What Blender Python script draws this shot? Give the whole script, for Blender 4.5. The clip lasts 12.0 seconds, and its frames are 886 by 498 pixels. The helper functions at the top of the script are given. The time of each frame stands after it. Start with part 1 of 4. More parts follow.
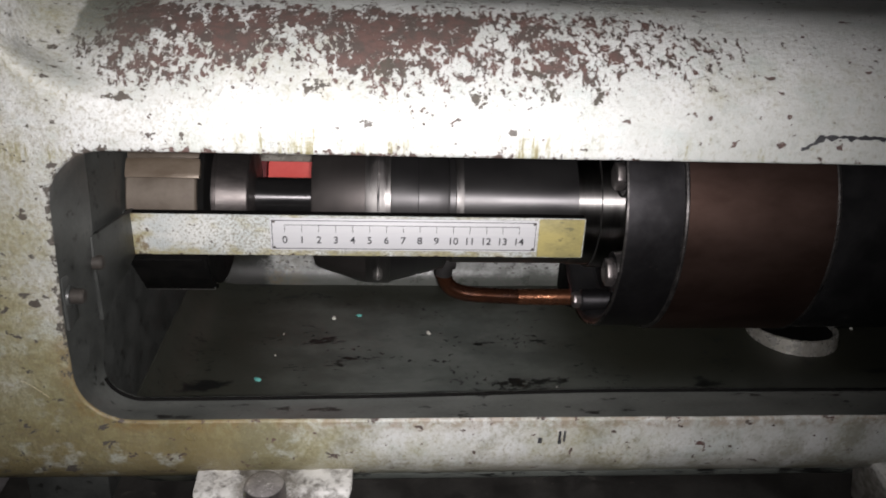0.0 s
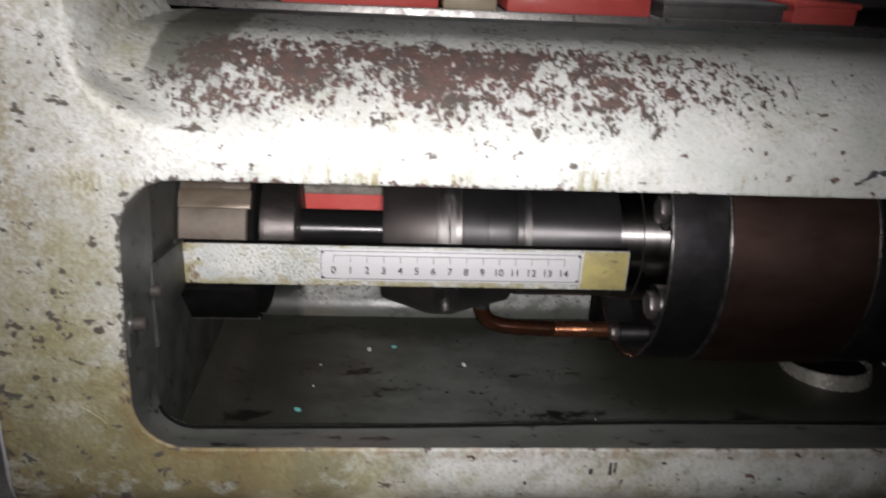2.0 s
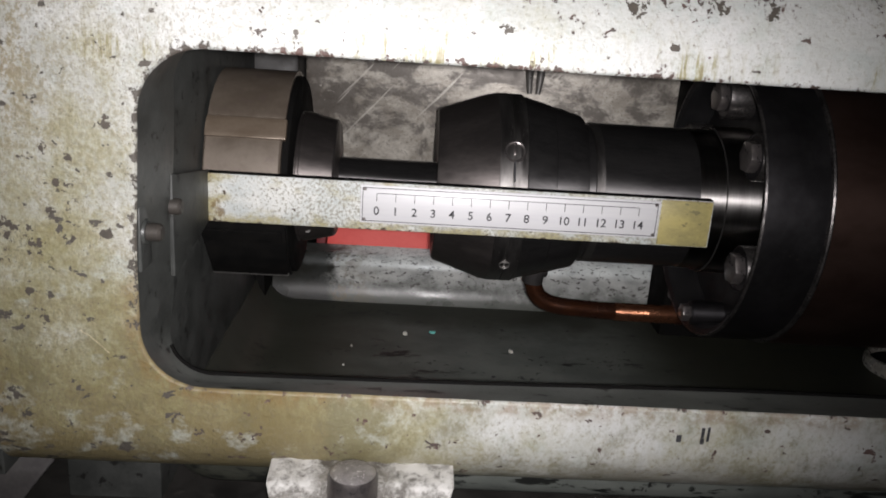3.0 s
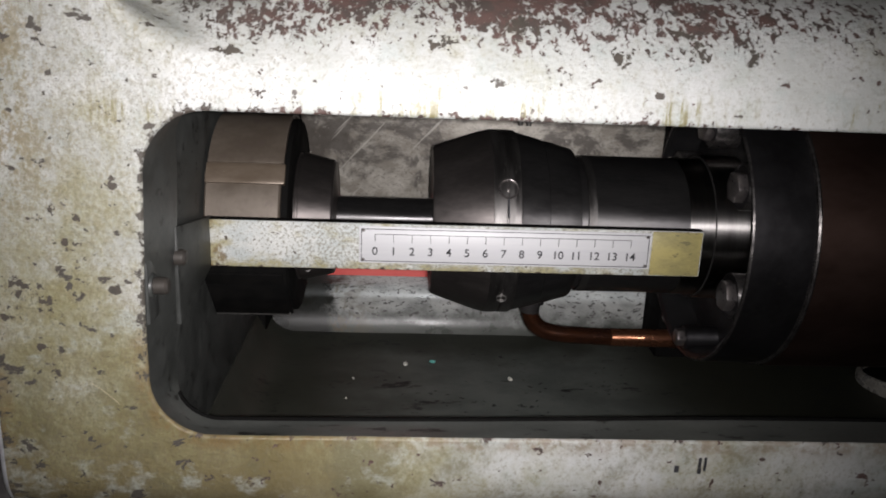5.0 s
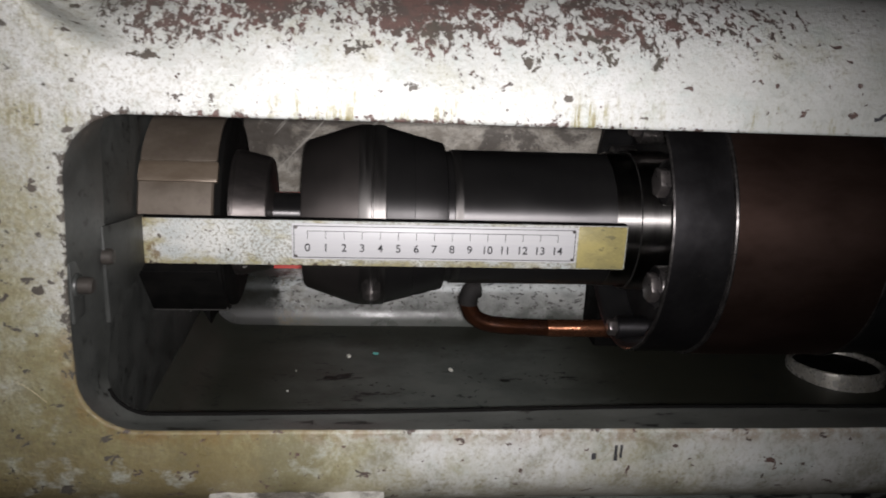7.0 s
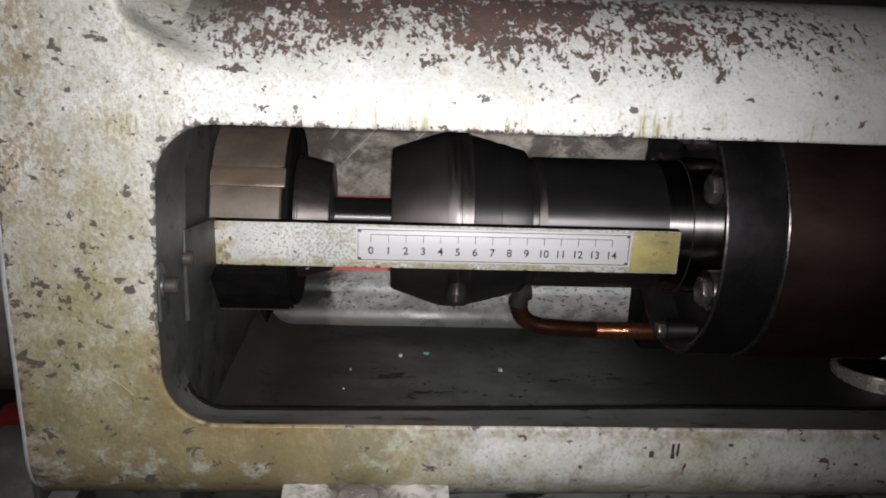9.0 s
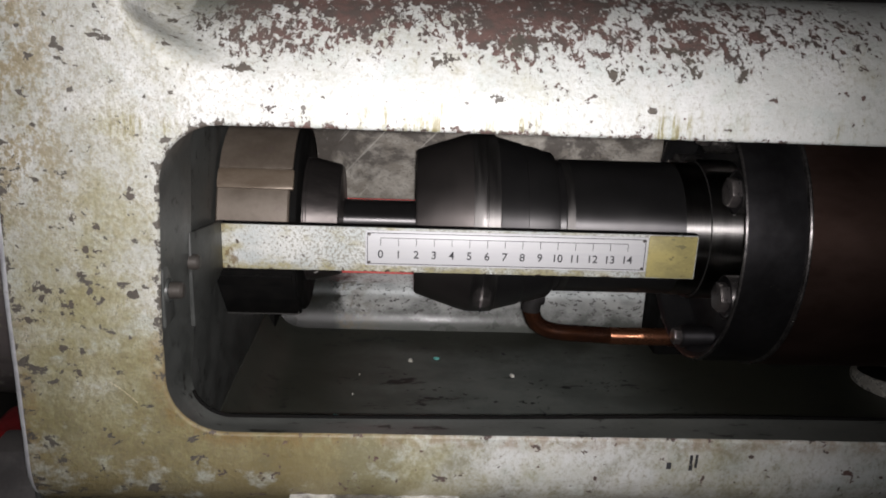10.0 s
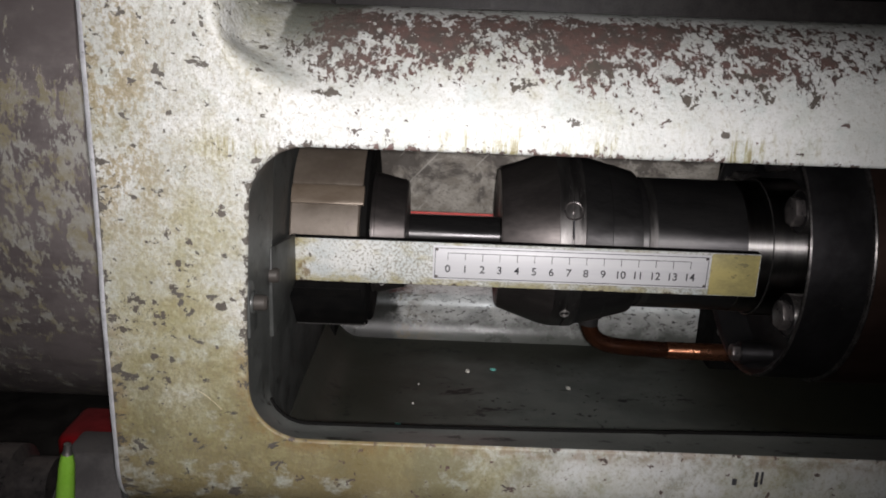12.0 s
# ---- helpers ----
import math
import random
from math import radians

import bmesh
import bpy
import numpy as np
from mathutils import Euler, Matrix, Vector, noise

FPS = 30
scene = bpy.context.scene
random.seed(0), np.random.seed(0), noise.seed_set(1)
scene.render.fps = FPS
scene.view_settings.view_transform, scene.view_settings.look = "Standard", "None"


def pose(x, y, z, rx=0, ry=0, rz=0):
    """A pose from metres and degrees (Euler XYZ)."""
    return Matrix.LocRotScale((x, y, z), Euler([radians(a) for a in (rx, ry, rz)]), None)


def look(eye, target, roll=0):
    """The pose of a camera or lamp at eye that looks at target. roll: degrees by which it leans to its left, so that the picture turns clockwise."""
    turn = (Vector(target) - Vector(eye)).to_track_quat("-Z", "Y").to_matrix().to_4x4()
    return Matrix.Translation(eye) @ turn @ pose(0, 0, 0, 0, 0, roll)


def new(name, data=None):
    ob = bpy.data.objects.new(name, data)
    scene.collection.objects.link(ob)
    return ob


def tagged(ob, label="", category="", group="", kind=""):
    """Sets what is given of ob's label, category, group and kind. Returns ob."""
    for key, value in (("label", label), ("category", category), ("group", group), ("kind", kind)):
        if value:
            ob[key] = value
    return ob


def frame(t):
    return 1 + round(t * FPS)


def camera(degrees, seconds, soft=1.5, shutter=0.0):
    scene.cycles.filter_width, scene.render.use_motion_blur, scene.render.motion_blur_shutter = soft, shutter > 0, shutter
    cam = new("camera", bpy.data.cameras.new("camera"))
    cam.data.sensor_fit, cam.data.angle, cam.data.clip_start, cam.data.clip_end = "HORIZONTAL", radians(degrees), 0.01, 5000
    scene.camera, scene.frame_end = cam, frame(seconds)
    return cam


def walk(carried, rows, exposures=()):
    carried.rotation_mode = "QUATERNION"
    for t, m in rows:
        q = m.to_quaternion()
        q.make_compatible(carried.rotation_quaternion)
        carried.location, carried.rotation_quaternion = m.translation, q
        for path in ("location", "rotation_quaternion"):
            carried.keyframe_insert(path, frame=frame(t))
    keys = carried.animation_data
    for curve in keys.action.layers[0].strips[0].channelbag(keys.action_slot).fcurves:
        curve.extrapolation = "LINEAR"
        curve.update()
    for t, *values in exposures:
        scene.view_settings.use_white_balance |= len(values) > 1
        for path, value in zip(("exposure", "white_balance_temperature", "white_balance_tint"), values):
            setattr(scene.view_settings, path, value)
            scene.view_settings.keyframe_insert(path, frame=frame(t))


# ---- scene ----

cam = camera(57.9, 12.0, soft=1.8, shutter=0.5)
PATH = [
    (0, look((-0.0372, 0.1544, 1.3213), (0.0010, 0.6083, 1.1152), 2.52)),
    (0.5, look((-0.0261, 0.1516, 1.3251), (0.0159, 0.6058, 1.1202), 2.66)),
    (1, look((-0.0203, 0.1504, 1.3259), (0.0261, 0.6050, 1.1227), 2.71)),
    (1.5, look((-0.0362, 0.1518, 1.3223), (0.0093, 0.6064, 1.1192), 2.47)),
    (2, look((-0.0644, 0.1495, 1.3207), (-0.0279, 0.6121, 1.1345), 2.85)),
    (2.2, look((-0.0791, 0.1528, 1.2969), (-0.0429, 0.6196, 1.1216), 3.21)),
    (2.3, look((-0.0834, 0.1560, 1.2814), (-0.0490, 0.6242, 1.1095), 3.75)),
    (2.5, look((-0.0830, 0.1701, 1.2574), (-0.0586, 0.6419, 1.0935), 3.96)),
    (3, look((-0.0790, 0.1834, 1.2347), (-0.0547, 0.6603, 1.0865), 3.93)),
    (3.5, look((-0.0830, 0.1858, 1.2358), (-0.0580, 0.6640, 1.0919), 3.17)),
    (3.7, look((-0.0935, 0.1843, 1.2363), (-0.0651, 0.6629, 1.0943), 2.80)),
    (5.3, look((-0.0710, 0.1775, 1.2533), (-0.0434, 0.6557, 1.1120), 2.20)),
    (5.5, look((-0.0545, 0.1784, 1.2535), (-0.0196, 0.6566, 1.1117), 2.48)),
    (6, look((-0.0341, 0.1745, 1.2550), (0.0120, 0.6509, 1.1105), 2.78)),
    (6.5, look((-0.0410, 0.1746, 1.2560), (0.0098, 0.6500, 1.1097), 2.77)),
    (7, look((-0.0597, 0.1679, 1.2596), (-0.0149, 0.6433, 1.1114), 2.52)),
    (7.2, look((-0.0655, 0.1653, 1.2602), (-0.0210, 0.6412, 1.1134), 2.44)),
    (8.8, look((-0.0797, 0.1544, 1.2655), (-0.0479, 0.6312, 1.1182), 2.22)),
    (9, look((-0.0802, 0.1542, 1.2647), (-0.0510, 0.6310, 1.1167), 2.33)),
    (9.5, look((-0.0822, 0.1601, 1.2620), (-0.0570, 0.6370, 1.1142), 2.25)),
    (10, look((-0.0803, 0.1646, 1.2630), (-0.0574, 0.6418, 1.1156), 2.28)),
    (10.5, look((-0.0883, 0.1639, 1.2659), (-0.0709, 0.6418, 1.1199), 2.23)),
    (11, look((-0.0999, 0.1629, 1.2669), (-0.0925, 0.6414, 1.1219), 2.15)),
    (11.5, look((-0.0986, 0.1596, 1.2677), (-0.0957, 0.6379, 1.1221), 2.11)),
    (12, look((-0.0988, 0.1541, 1.2707), (-0.0978, 0.6328, 1.1265), 2.18)),
]
walk(cam, PATH, ((0, 0.25), (1.2, 0.30), (2.0, 0.24), (2.6, 0.03), (3.5, -0.18), (5.5, -0.18), (7.0, -0.12), (9.0, -0.02), (12, -0.05)))

# ---- light: a dim workshop, lit near the camera by its own torch (built last) ----
TORCH = 16900.0
world = bpy.data.worlds.new("workshop")
world.use_nodes = True
world.node_tree.nodes["Background"].inputs[0].default_value = (0.75, 0.85, 1.0, 1)
world.node_tree.nodes["Background"].inputs[1].default_value = 0.04
scene.world = world
# out of view; added to brighten the red things behind the machine
down_light = new("workshop_downlight", bpy.data.lights.new("workshop_downlight", "SPOT"))
down_light.data.energy, down_light.data.color = 26, (0.95, 0.97, 1.0)
down_light.data.spot_size, down_light.data.spot_blend, down_light.data.shadow_soft_size = radians(38), 0.6, 0.05
down_light.matrix_world = look((0.05, 1.02, 2.35), (0.05, 1.0, 1.0))

# ---- materials ----
def graph(name):
    m = bpy.data.materials.new(name)
    m.use_nodes = True
    return m, m.node_tree.nodes, m.node_tree.links, m.node_tree.nodes["Principled BSDF"]


class Net:
    """Short hand for building node graphs."""
    def __init__(self, name):
        self.m, self.n, self.l, self.b = graph(name)
        self.co = self.n.new("ShaderNodeTexCoord").outputs["Object"]

    def put(self, socket, value):
        if isinstance(value, bpy.types.NodeSocket):
            self.l.new(value, socket)
        elif isinstance(value, (tuple, list)) and len(value) == 3 and socket.type == "RGBA":
            socket.default_value = (*value, 1)
        else:
            socket.default_value = value

    def noise(self, scale, detail=4, rough=0.55, stretch=(1, 1, 1), distort=0.0, shift=(0, 0, 0)):
        mp = self.n.new("ShaderNodeMapping")
        mp.inputs["Scale"].default_value, mp.inputs["Location"].default_value = stretch, shift
        self.l.new(self.co, mp.inputs["Vector"])
        t = self.n.new("ShaderNodeTexNoise")
        self.l.new(mp.outputs[0], t.inputs["Vector"])
        for key, v in (("Scale", scale), ("Detail", detail), ("Roughness", rough), ("Distortion", distort)):
            t.inputs[key].default_value = v
        return t.outputs["Fac"]

    def streaks(self, scale, degrees, length=12, detail=3, shift=(0, 0, 0)):
        """Fine scratches in the x-z plane, drawn out along one direction."""
        mp = self.n.new("ShaderNodeMapping")
        mp.vector_type = "TEXTURE"
        mp.inputs["Rotation"].default_value, mp.inputs["Scale"].default_value, mp.inputs["Location"].default_value = (0, radians(degrees), 0), (length, 1, 1), shift
        self.l.new(self.co, mp.inputs["Vector"])
        t = self.n.new("ShaderNodeTexNoise")
        self.l.new(mp.outputs[0], t.inputs["Vector"])
        t.inputs["Scale"].default_value, t.inputs["Detail"].default_value = scale, detail
        return t.outputs["Fac"]

    def math(self, op, a, b=0.0, c=0.0):
        t = self.n.new("ShaderNodeMath")
        t.operation = op
        for s, v in zip(t.inputs, (a, b, c)):
            self.put(s, v)
        return t.outputs[0]

    def ramp(self, fac, lo, hi, a=0.0, b=1.0):
        t = self.n.new("ShaderNodeMapRange")
        t.interpolation_type = "SMOOTHSTEP"
        for s, v in zip(t.inputs, (fac, lo, hi, a, b)):
            self.put(s, v)
        return t.outputs[0]

    def mix(self, fac, a, b):
        t = self.n.new("ShaderNodeMix")
        t.data_type = "RGBA"
        self.put(t.inputs[0], fac)
        self.put(t.inputs[6], a)
        self.put(t.inputs[7], b)
        return t.outputs[2]

    def axis(self, which):
        t = self.n.new("ShaderNodeSeparateXYZ")
        self.l.new(self.co, t.inputs[0])
        return t.outputs[which]

    def bump(self, height, strength, distance):
        t = self.n.new("ShaderNodeBump")
        t.inputs["Strength"].default_value, t.inputs["Distance"].default_value = strength, distance
        self.l.new(height, t.inputs["Height"])
        self.l.new(t.outputs[0], self.b.inputs["Normal"])

    def done(self, color=None, rough=None, metal=None, coat=None):
        for key, v in (("Base Color", color), ("Roughness", rough), ("Metallic", metal), ("Coat Weight", coat)):
            if v is not None:
                self.put(self.b.inputs[key], v)
        return self.m


def surface(name, a, b, rough=0.5, metal=0.0, scale=60, stretch=(1, 1, 1), bump=0.15, relief=0.0004, specks=None, speck_at=0.66, uneven=1.0):
    """Two tones mixed by coarse and fine grain, with uneven gloss and relief."""
    g = Net(name)
    coarse, fine = g.noise(scale, 5, 0.6, stretch), g.noise(scale * 9, 4, 0.6, stretch, shift=(3, 1, 2))
    fac = g.ramp(g.math("ADD", g.math("MULTIPLY", coarse, 0.7), g.math("MULTIPLY", fine, 0.3)), 0.36, 0.64)
    color = g.mix(fac, a, b)
    if specks:
        color = g.mix(g.ramp(g.noise(scale * 3, 6, 0.65, stretch, shift=(7, 5, 1)), speck_at, speck_at + 0.03), color, specks)
    g.bump(fine, bump, relief)
    return g.done(color, g.ramp(coarse, 0.3, 0.7, max(rough - 0.1 * uneven, 0.02), min(rough + 0.12 * uneven, 1)), metal)


def turned(m, strength=0.65, rotation=0.25):
    """Lathe marks round the x axis, which draw highlights out along it."""
    n, l = m.node_tree.nodes, m.node_tree.links
    t = n.new("ShaderNodeTangent")
    t.direction_type, t.axis = "RADIAL", "X"
    b = n["Principled BSDF"]
    b.inputs["Anisotropic"].default_value, b.inputs["Anisotropic Rotation"].default_value = strength, rotation
    l.new(t.outputs[0], b.inputs["Tangent"])
    return m


def worn_paint():
    """Old grey-white machine enamel, yellowed by oil, chipped down to brown primer."""
    g = Net("worn_enamel")
    x, z = g.axis(0), g.axis(2)
    worn = g.n.new("ShaderNodeAttribute")
    worn.attribute_name = "worn"
    worn = worn.outputs["Fac"]
    tone, grain = g.noise(24, 5, 0.6), g.noise(520, 5, 0.7, (1, 1, 0.8))
    white = g.mix(g.ramp(tone, 0.35, 0.65), (0.49, 0.505, 0.48), (0.60, 0.61, 0.595))
    white = g.mix(g.ramp(g.noise(52, 5, 0.7, shift=(6, 1, 1)), 0.52, 0.68, 0.0, 0.45), white, (0.42, 0.475, 0.455))
    white = g.mix(g.math("MULTIPLY", g.ramp(x, -0.06, -0.22, 0.0, 0.5), g.ramp(tone, 0.7, 0.4)), white, (0.36, 0.36, 0.32))
    # oily yellowing, stronger low on the casting and on the post
    low = g.math("MULTIPLY", g.ramp(z, 1.03, 1.16, 0.34, 0.0), g.ramp(x, -0.15, 0.06, 1.15, 0.18))
    side = g.ramp(x, -0.25, -0.04, 0.075, 0.0)
    oil = g.math("ADD", g.math("MULTIPLY_ADD", g.noise(15, 6, 0.68, (0.8, 1, 1), shift=(2, 0, 5)), 0.7, 0.13), g.math("ADD", low, side))
    oil = g.math("ADD", oil, g.math("MULTIPLY", g.math("SUBTRACT", g.noise(80, 7, 0.75, (1.3, 1, 0.8)), 0.5), 0.32))
    oil = g.math("ADD", oil, g.math("MULTIPLY", g.math("SUBTRACT", grain, 0.5), 0.22))
    runs = g.math("MULTIPLY", g.ramp(g.noise(150, 5, 0.7, (2.2, 1, 0.25), shift=(1, 1, 6)), 0.46, 0.70, 0.0, 0.34), g.math("MULTIPLY", g.ramp(z, 1.230, 1.214), g.ramp(z, 1.202, 1.210)))
    oil = g.math("ADD", oil, g.math("MULTIPLY", runs, g.ramp(g.noise(20, 3, 0.5, shift=(8, 3, 3)), 0.42, 0.58)))
    paint = g.mix(g.ramp(oil, 0.50, 0.80, 0.0, 0.88), white, (0.275, 0.252, 0.115))
    paint = g.mix(g.ramp(oil, 0.70, 0.93, 0.0, 0.75), paint, (0.165, 0.125, 0.055))
    rusty = g.math("MULTIPLY", g.ramp(worn, 0.02, 0.45), g.ramp(z, 1.155, 1.10))
    rusty = g.math("MULTIPLY", rusty, g.ramp(g.noise(130, 6, 0.7, shift=(4, 4, 4)), 0.40, 0.60, 0.0, 0.55))
    paint = g.mix(rusty, paint, (0.20, 0.115, 0.04))
    # darker towards the foot of the rail
    paint = g.mix(g.math("MULTIPLY", g.ramp(z, 1.052, 1.030, 0.0, 0.6), g.ramp(g.noise(30, 5, 0.7, (0.5, 1, 1)), 0.35, 0.6)), paint, (0.15, 0.125, 0.07))
    # a rusty smear up the outer side of the post, and pale rubbed patches low down
    smear = g.math("MULTIPLY", g.ramp(x, -0.205, -0.243), g.ramp(z, 1.15, 1.20))
    smear = g.math("MULTIPLY", smear, g.ramp(g.math("MULTIPLY_ADD", grain, 0.9, g.noise(60, 7, 0.75, (1, 1, 0.6), shift=(2, 9, 4))), 0.88, 1.06))
    paint = g.mix(g.math("MULTIPLY", smear, 0.8), paint, (0.27, 0.205, 0.09))
    grime = g.math("MULTIPLY", g.ramp(z, 1.16, 1.06), g.ramp(g.math("ADD", g.noise(26, 6, 0.7, (1, 1, 0.8), shift=(7, 7, 2)), g.math("MULTIPLY_ADD", grain, 0.2, -0.1)), 0.46, 0.64, 0.0, 0.6))
    paint = g.mix(grime, paint, (0.155, 0.145, 0.085))
    rubbed = g.math("MULTIPLY", g.ramp(g.noise(38, 6, 0.7, (0.8, 1, 1), shift=(5, 1, 8)), 0.56, 0.66), 0.6)
    paint = g.mix(rubbed, paint, (0.47, 0.50, 0.46))
    # shade in the recess between beam and post, put into the paint
    nook_shade = g.math("ADD", g.math("MULTIPLY", g.ramp(x, -0.182, -0.168), g.ramp(x, -0.125, -0.150)), g.math("MULTIPLY_ADD", g.noise(90, 6, 0.7), 0.8, -0.4))
    paint = g.mix(g.math("MULTIPLY", g.ramp(nook_shade, 0.40, 0.70, 0.0, 0.85), g.ramp(z, 1.246, 1.262)), paint, (0.10, 0.11, 0.09))
    # stippled grime
    paint = g.mix(g.ramp(g.math("ADD", grain, side), 0.52, 0.70, 0.0, 0.42), paint, (0.23, 0.20, 0.13))
    # shading of small pits, put faintly into the colour
    pits = g.math("ADD", g.noise(1050, 3, 0.6, (1, 1, 0.8), shift=(3, 5, 8)), g.math("MULTIPLY", g.ramp(x, -0.06, -0.20), 0.05))
    paint = g.mix(g.math("MULTIPLY", g.ramp(pits, 0.61, 0.67, 0.0, 0.5), g.ramp(g.math("ADD", tone, side), 0.42, 0.62, 0.15, 1.0)), paint, (0.17, 0.155, 0.11))
    # chips, crowding into a brown bare strip along the beam's shoulder
    beam = g.math("MULTIPLY", g.ramp(z, 1.214, 1.2585, 0.0, 0.142), g.ramp(x, -0.185, -0.150))
    beam = g.math("SUBTRACT", beam, g.math("MULTIPLY", g.ramp(z, 1.2650, 1.2700, 0.0, 0.070), 1.0))
    beam = g.math("SUBTRACT", beam, g.ramp(x, 0.0, 0.19, 0.0, 0.115))
    fine = g.noise(260, 6, 0.66, (1.1, 0.5, 0.75), 0.3, shift=(4, 2, 9))
    big = g.noise(58, 7, 0.68, (0.66, 0.45, 0.85), 0.15, shift=(1, 8, 3))
    crowd = g.math("MULTIPLY", g.math("SUBTRACT", g.noise(17, 3, 0.5, (0.6, 1, 1), shift=(3, 3, 7)), 0.5), 0.16)
    crumb = g.noise(620, 5, 0.75, (0.9, 0.5, 0.8), shift=(2, 6, 4))
    chip = g.math("ADD", g.math("ADD", g.math("MULTIPLY", fine, 0.42), g.math("MULTIPLY", big, 0.29)), g.math("MULTIPLY", crumb, 0.29))
    chip = g.math("ADD", g.math("ADD", chip, beam), g.math("ADD", g.math("ADD", crowd, g.math("MULTIPLY", g.math("SUBTRACT", grain, 0.5), 0.10)), g.math("MULTIPLY", worn, g.ramp(z, 1.08, 1.15, 0.075, 0.128))))
    chip = g.ramp(chip, 0.610, 0.621)
    spots = g.ramp(g.math("ADD", g.noise(150, 4, 0.6, (0.8, 1, 0.95), 0.3, shift=(9, 9, 2)), g.math("ADD", crowd, g.ramp(x, -0.10, -0.20, 0.0, 0.02))), 0.664, 0.678)
    scabs = g.math("ADD", g.noise(150, 6, 0.62, (0.7, 1, 1.0), 0.3, shift=(3, 7, 1)), g.ramp(x, -0.15, -0.20, -0.03, 0.012))
    scabs = g.ramp(g.math("ADD", scabs, g.math("MULTIPLY", g.ramp(x, -0.225, -0.249, 0.0, 0.075), g.ramp(z, 1.17, 1.07, 0.35, 1.0))), 0.648, 0.660)
    chip = g.math("MAXIMUM", g.math("MAXIMUM", chip, spots), scabs)
    primer = g.mix(g.ramp(g.noise(120, 5, 0.7, shift=(5, 5, 5)), 0.4, 0.6), (0.125, 0.078, 0.068), (0.085, 0.068, 0.060))
    primer = g.mix(g.ramp(x, -0.19, -0.12), (0.095, 0.085, 0.072), primer)
    g.bump(g.math("ADD", g.math("SUBTRACT", 1.0, chip), g.math("ADD", g.math("MULTIPLY", grain, 0.8), g.math("MULTIPLY", g.noise(340, 4, 0.6, (0.9, 1, 1)), g.ramp(x, -0.12, -0.20, 1.1, 2.0)))), 0.62, 0.0007)
    return g.done(g.mix(chip, paint, primer), g.ramp(g.math("ADD", tone, g.math("MULTIPLY", chip, 0.4)), 0.3, 0.8, 0.26, 0.58))


PAINT = worn_paint()
EDGE = surface("worn_edge", (0.84, 0.85, 0.88), (0.58, 0.59, 0.62), 0.4, 0.2, 160, specks=(0.25, 0.24, 0.23), speck_at=0.64)
LIP = surface("worn_bright_lip", (0.74, 0.74, 0.70), (0.52, 0.52, 0.47), 0.4, 0.2, 110, (0.6, 1, 1), specks=(0.05, 0.045, 0.04), speck_at=0.57)
PRIMER = surface("bare_brown_primer", (0.098, 0.083, 0.068), (0.070, 0.062, 0.052), 0.5, 0, 120)
INNER = surface("dark_green_grey_paint", (0.040, 0.043, 0.041), (0.070, 0.073, 0.069), 0.42, 0, 45, specks=(0.018, 0.018, 0.016), speck_at=0.62)


END = surface("dark_end_wall_paint", (0.034, 0.036, 0.034), (0.058, 0.061, 0.057), 0.55, 0, 45, specks=(0.012, 0.012, 0.011), speck_at=0.60)


def reveal_paint():
    """Dark green-grey enamel, paler where it lies flat at the bottom of the window."""
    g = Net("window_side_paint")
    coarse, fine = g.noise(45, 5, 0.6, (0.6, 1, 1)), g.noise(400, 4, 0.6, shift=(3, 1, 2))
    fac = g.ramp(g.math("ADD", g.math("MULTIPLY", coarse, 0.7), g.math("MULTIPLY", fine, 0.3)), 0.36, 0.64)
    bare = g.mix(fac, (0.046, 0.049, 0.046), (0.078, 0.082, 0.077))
    brighter = g.mix(fac, (0.098, 0.104, 0.096), (0.142, 0.149, 0.138))
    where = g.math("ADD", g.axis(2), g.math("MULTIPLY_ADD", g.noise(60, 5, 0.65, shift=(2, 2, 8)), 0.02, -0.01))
    # light on the flat sill, put into the paint as a paler tone
    color = g.mix(g.ramp(where, 1.092, 1.066), bare, brighter)
    dirt = g.ramp(g.noise(130, 6, 0.68, (0.5, 1, 1), shift=(7, 5, 1)), 0.60, 0.63)
    color = g.mix(dirt, color, (0.018, 0.017, 0.015))
    g.bump(fine, 0.2, 0.0004)
    return g.done(color, g.ramp(coarse, 0.3, 0.7, 0.32, 0.54))


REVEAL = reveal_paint()


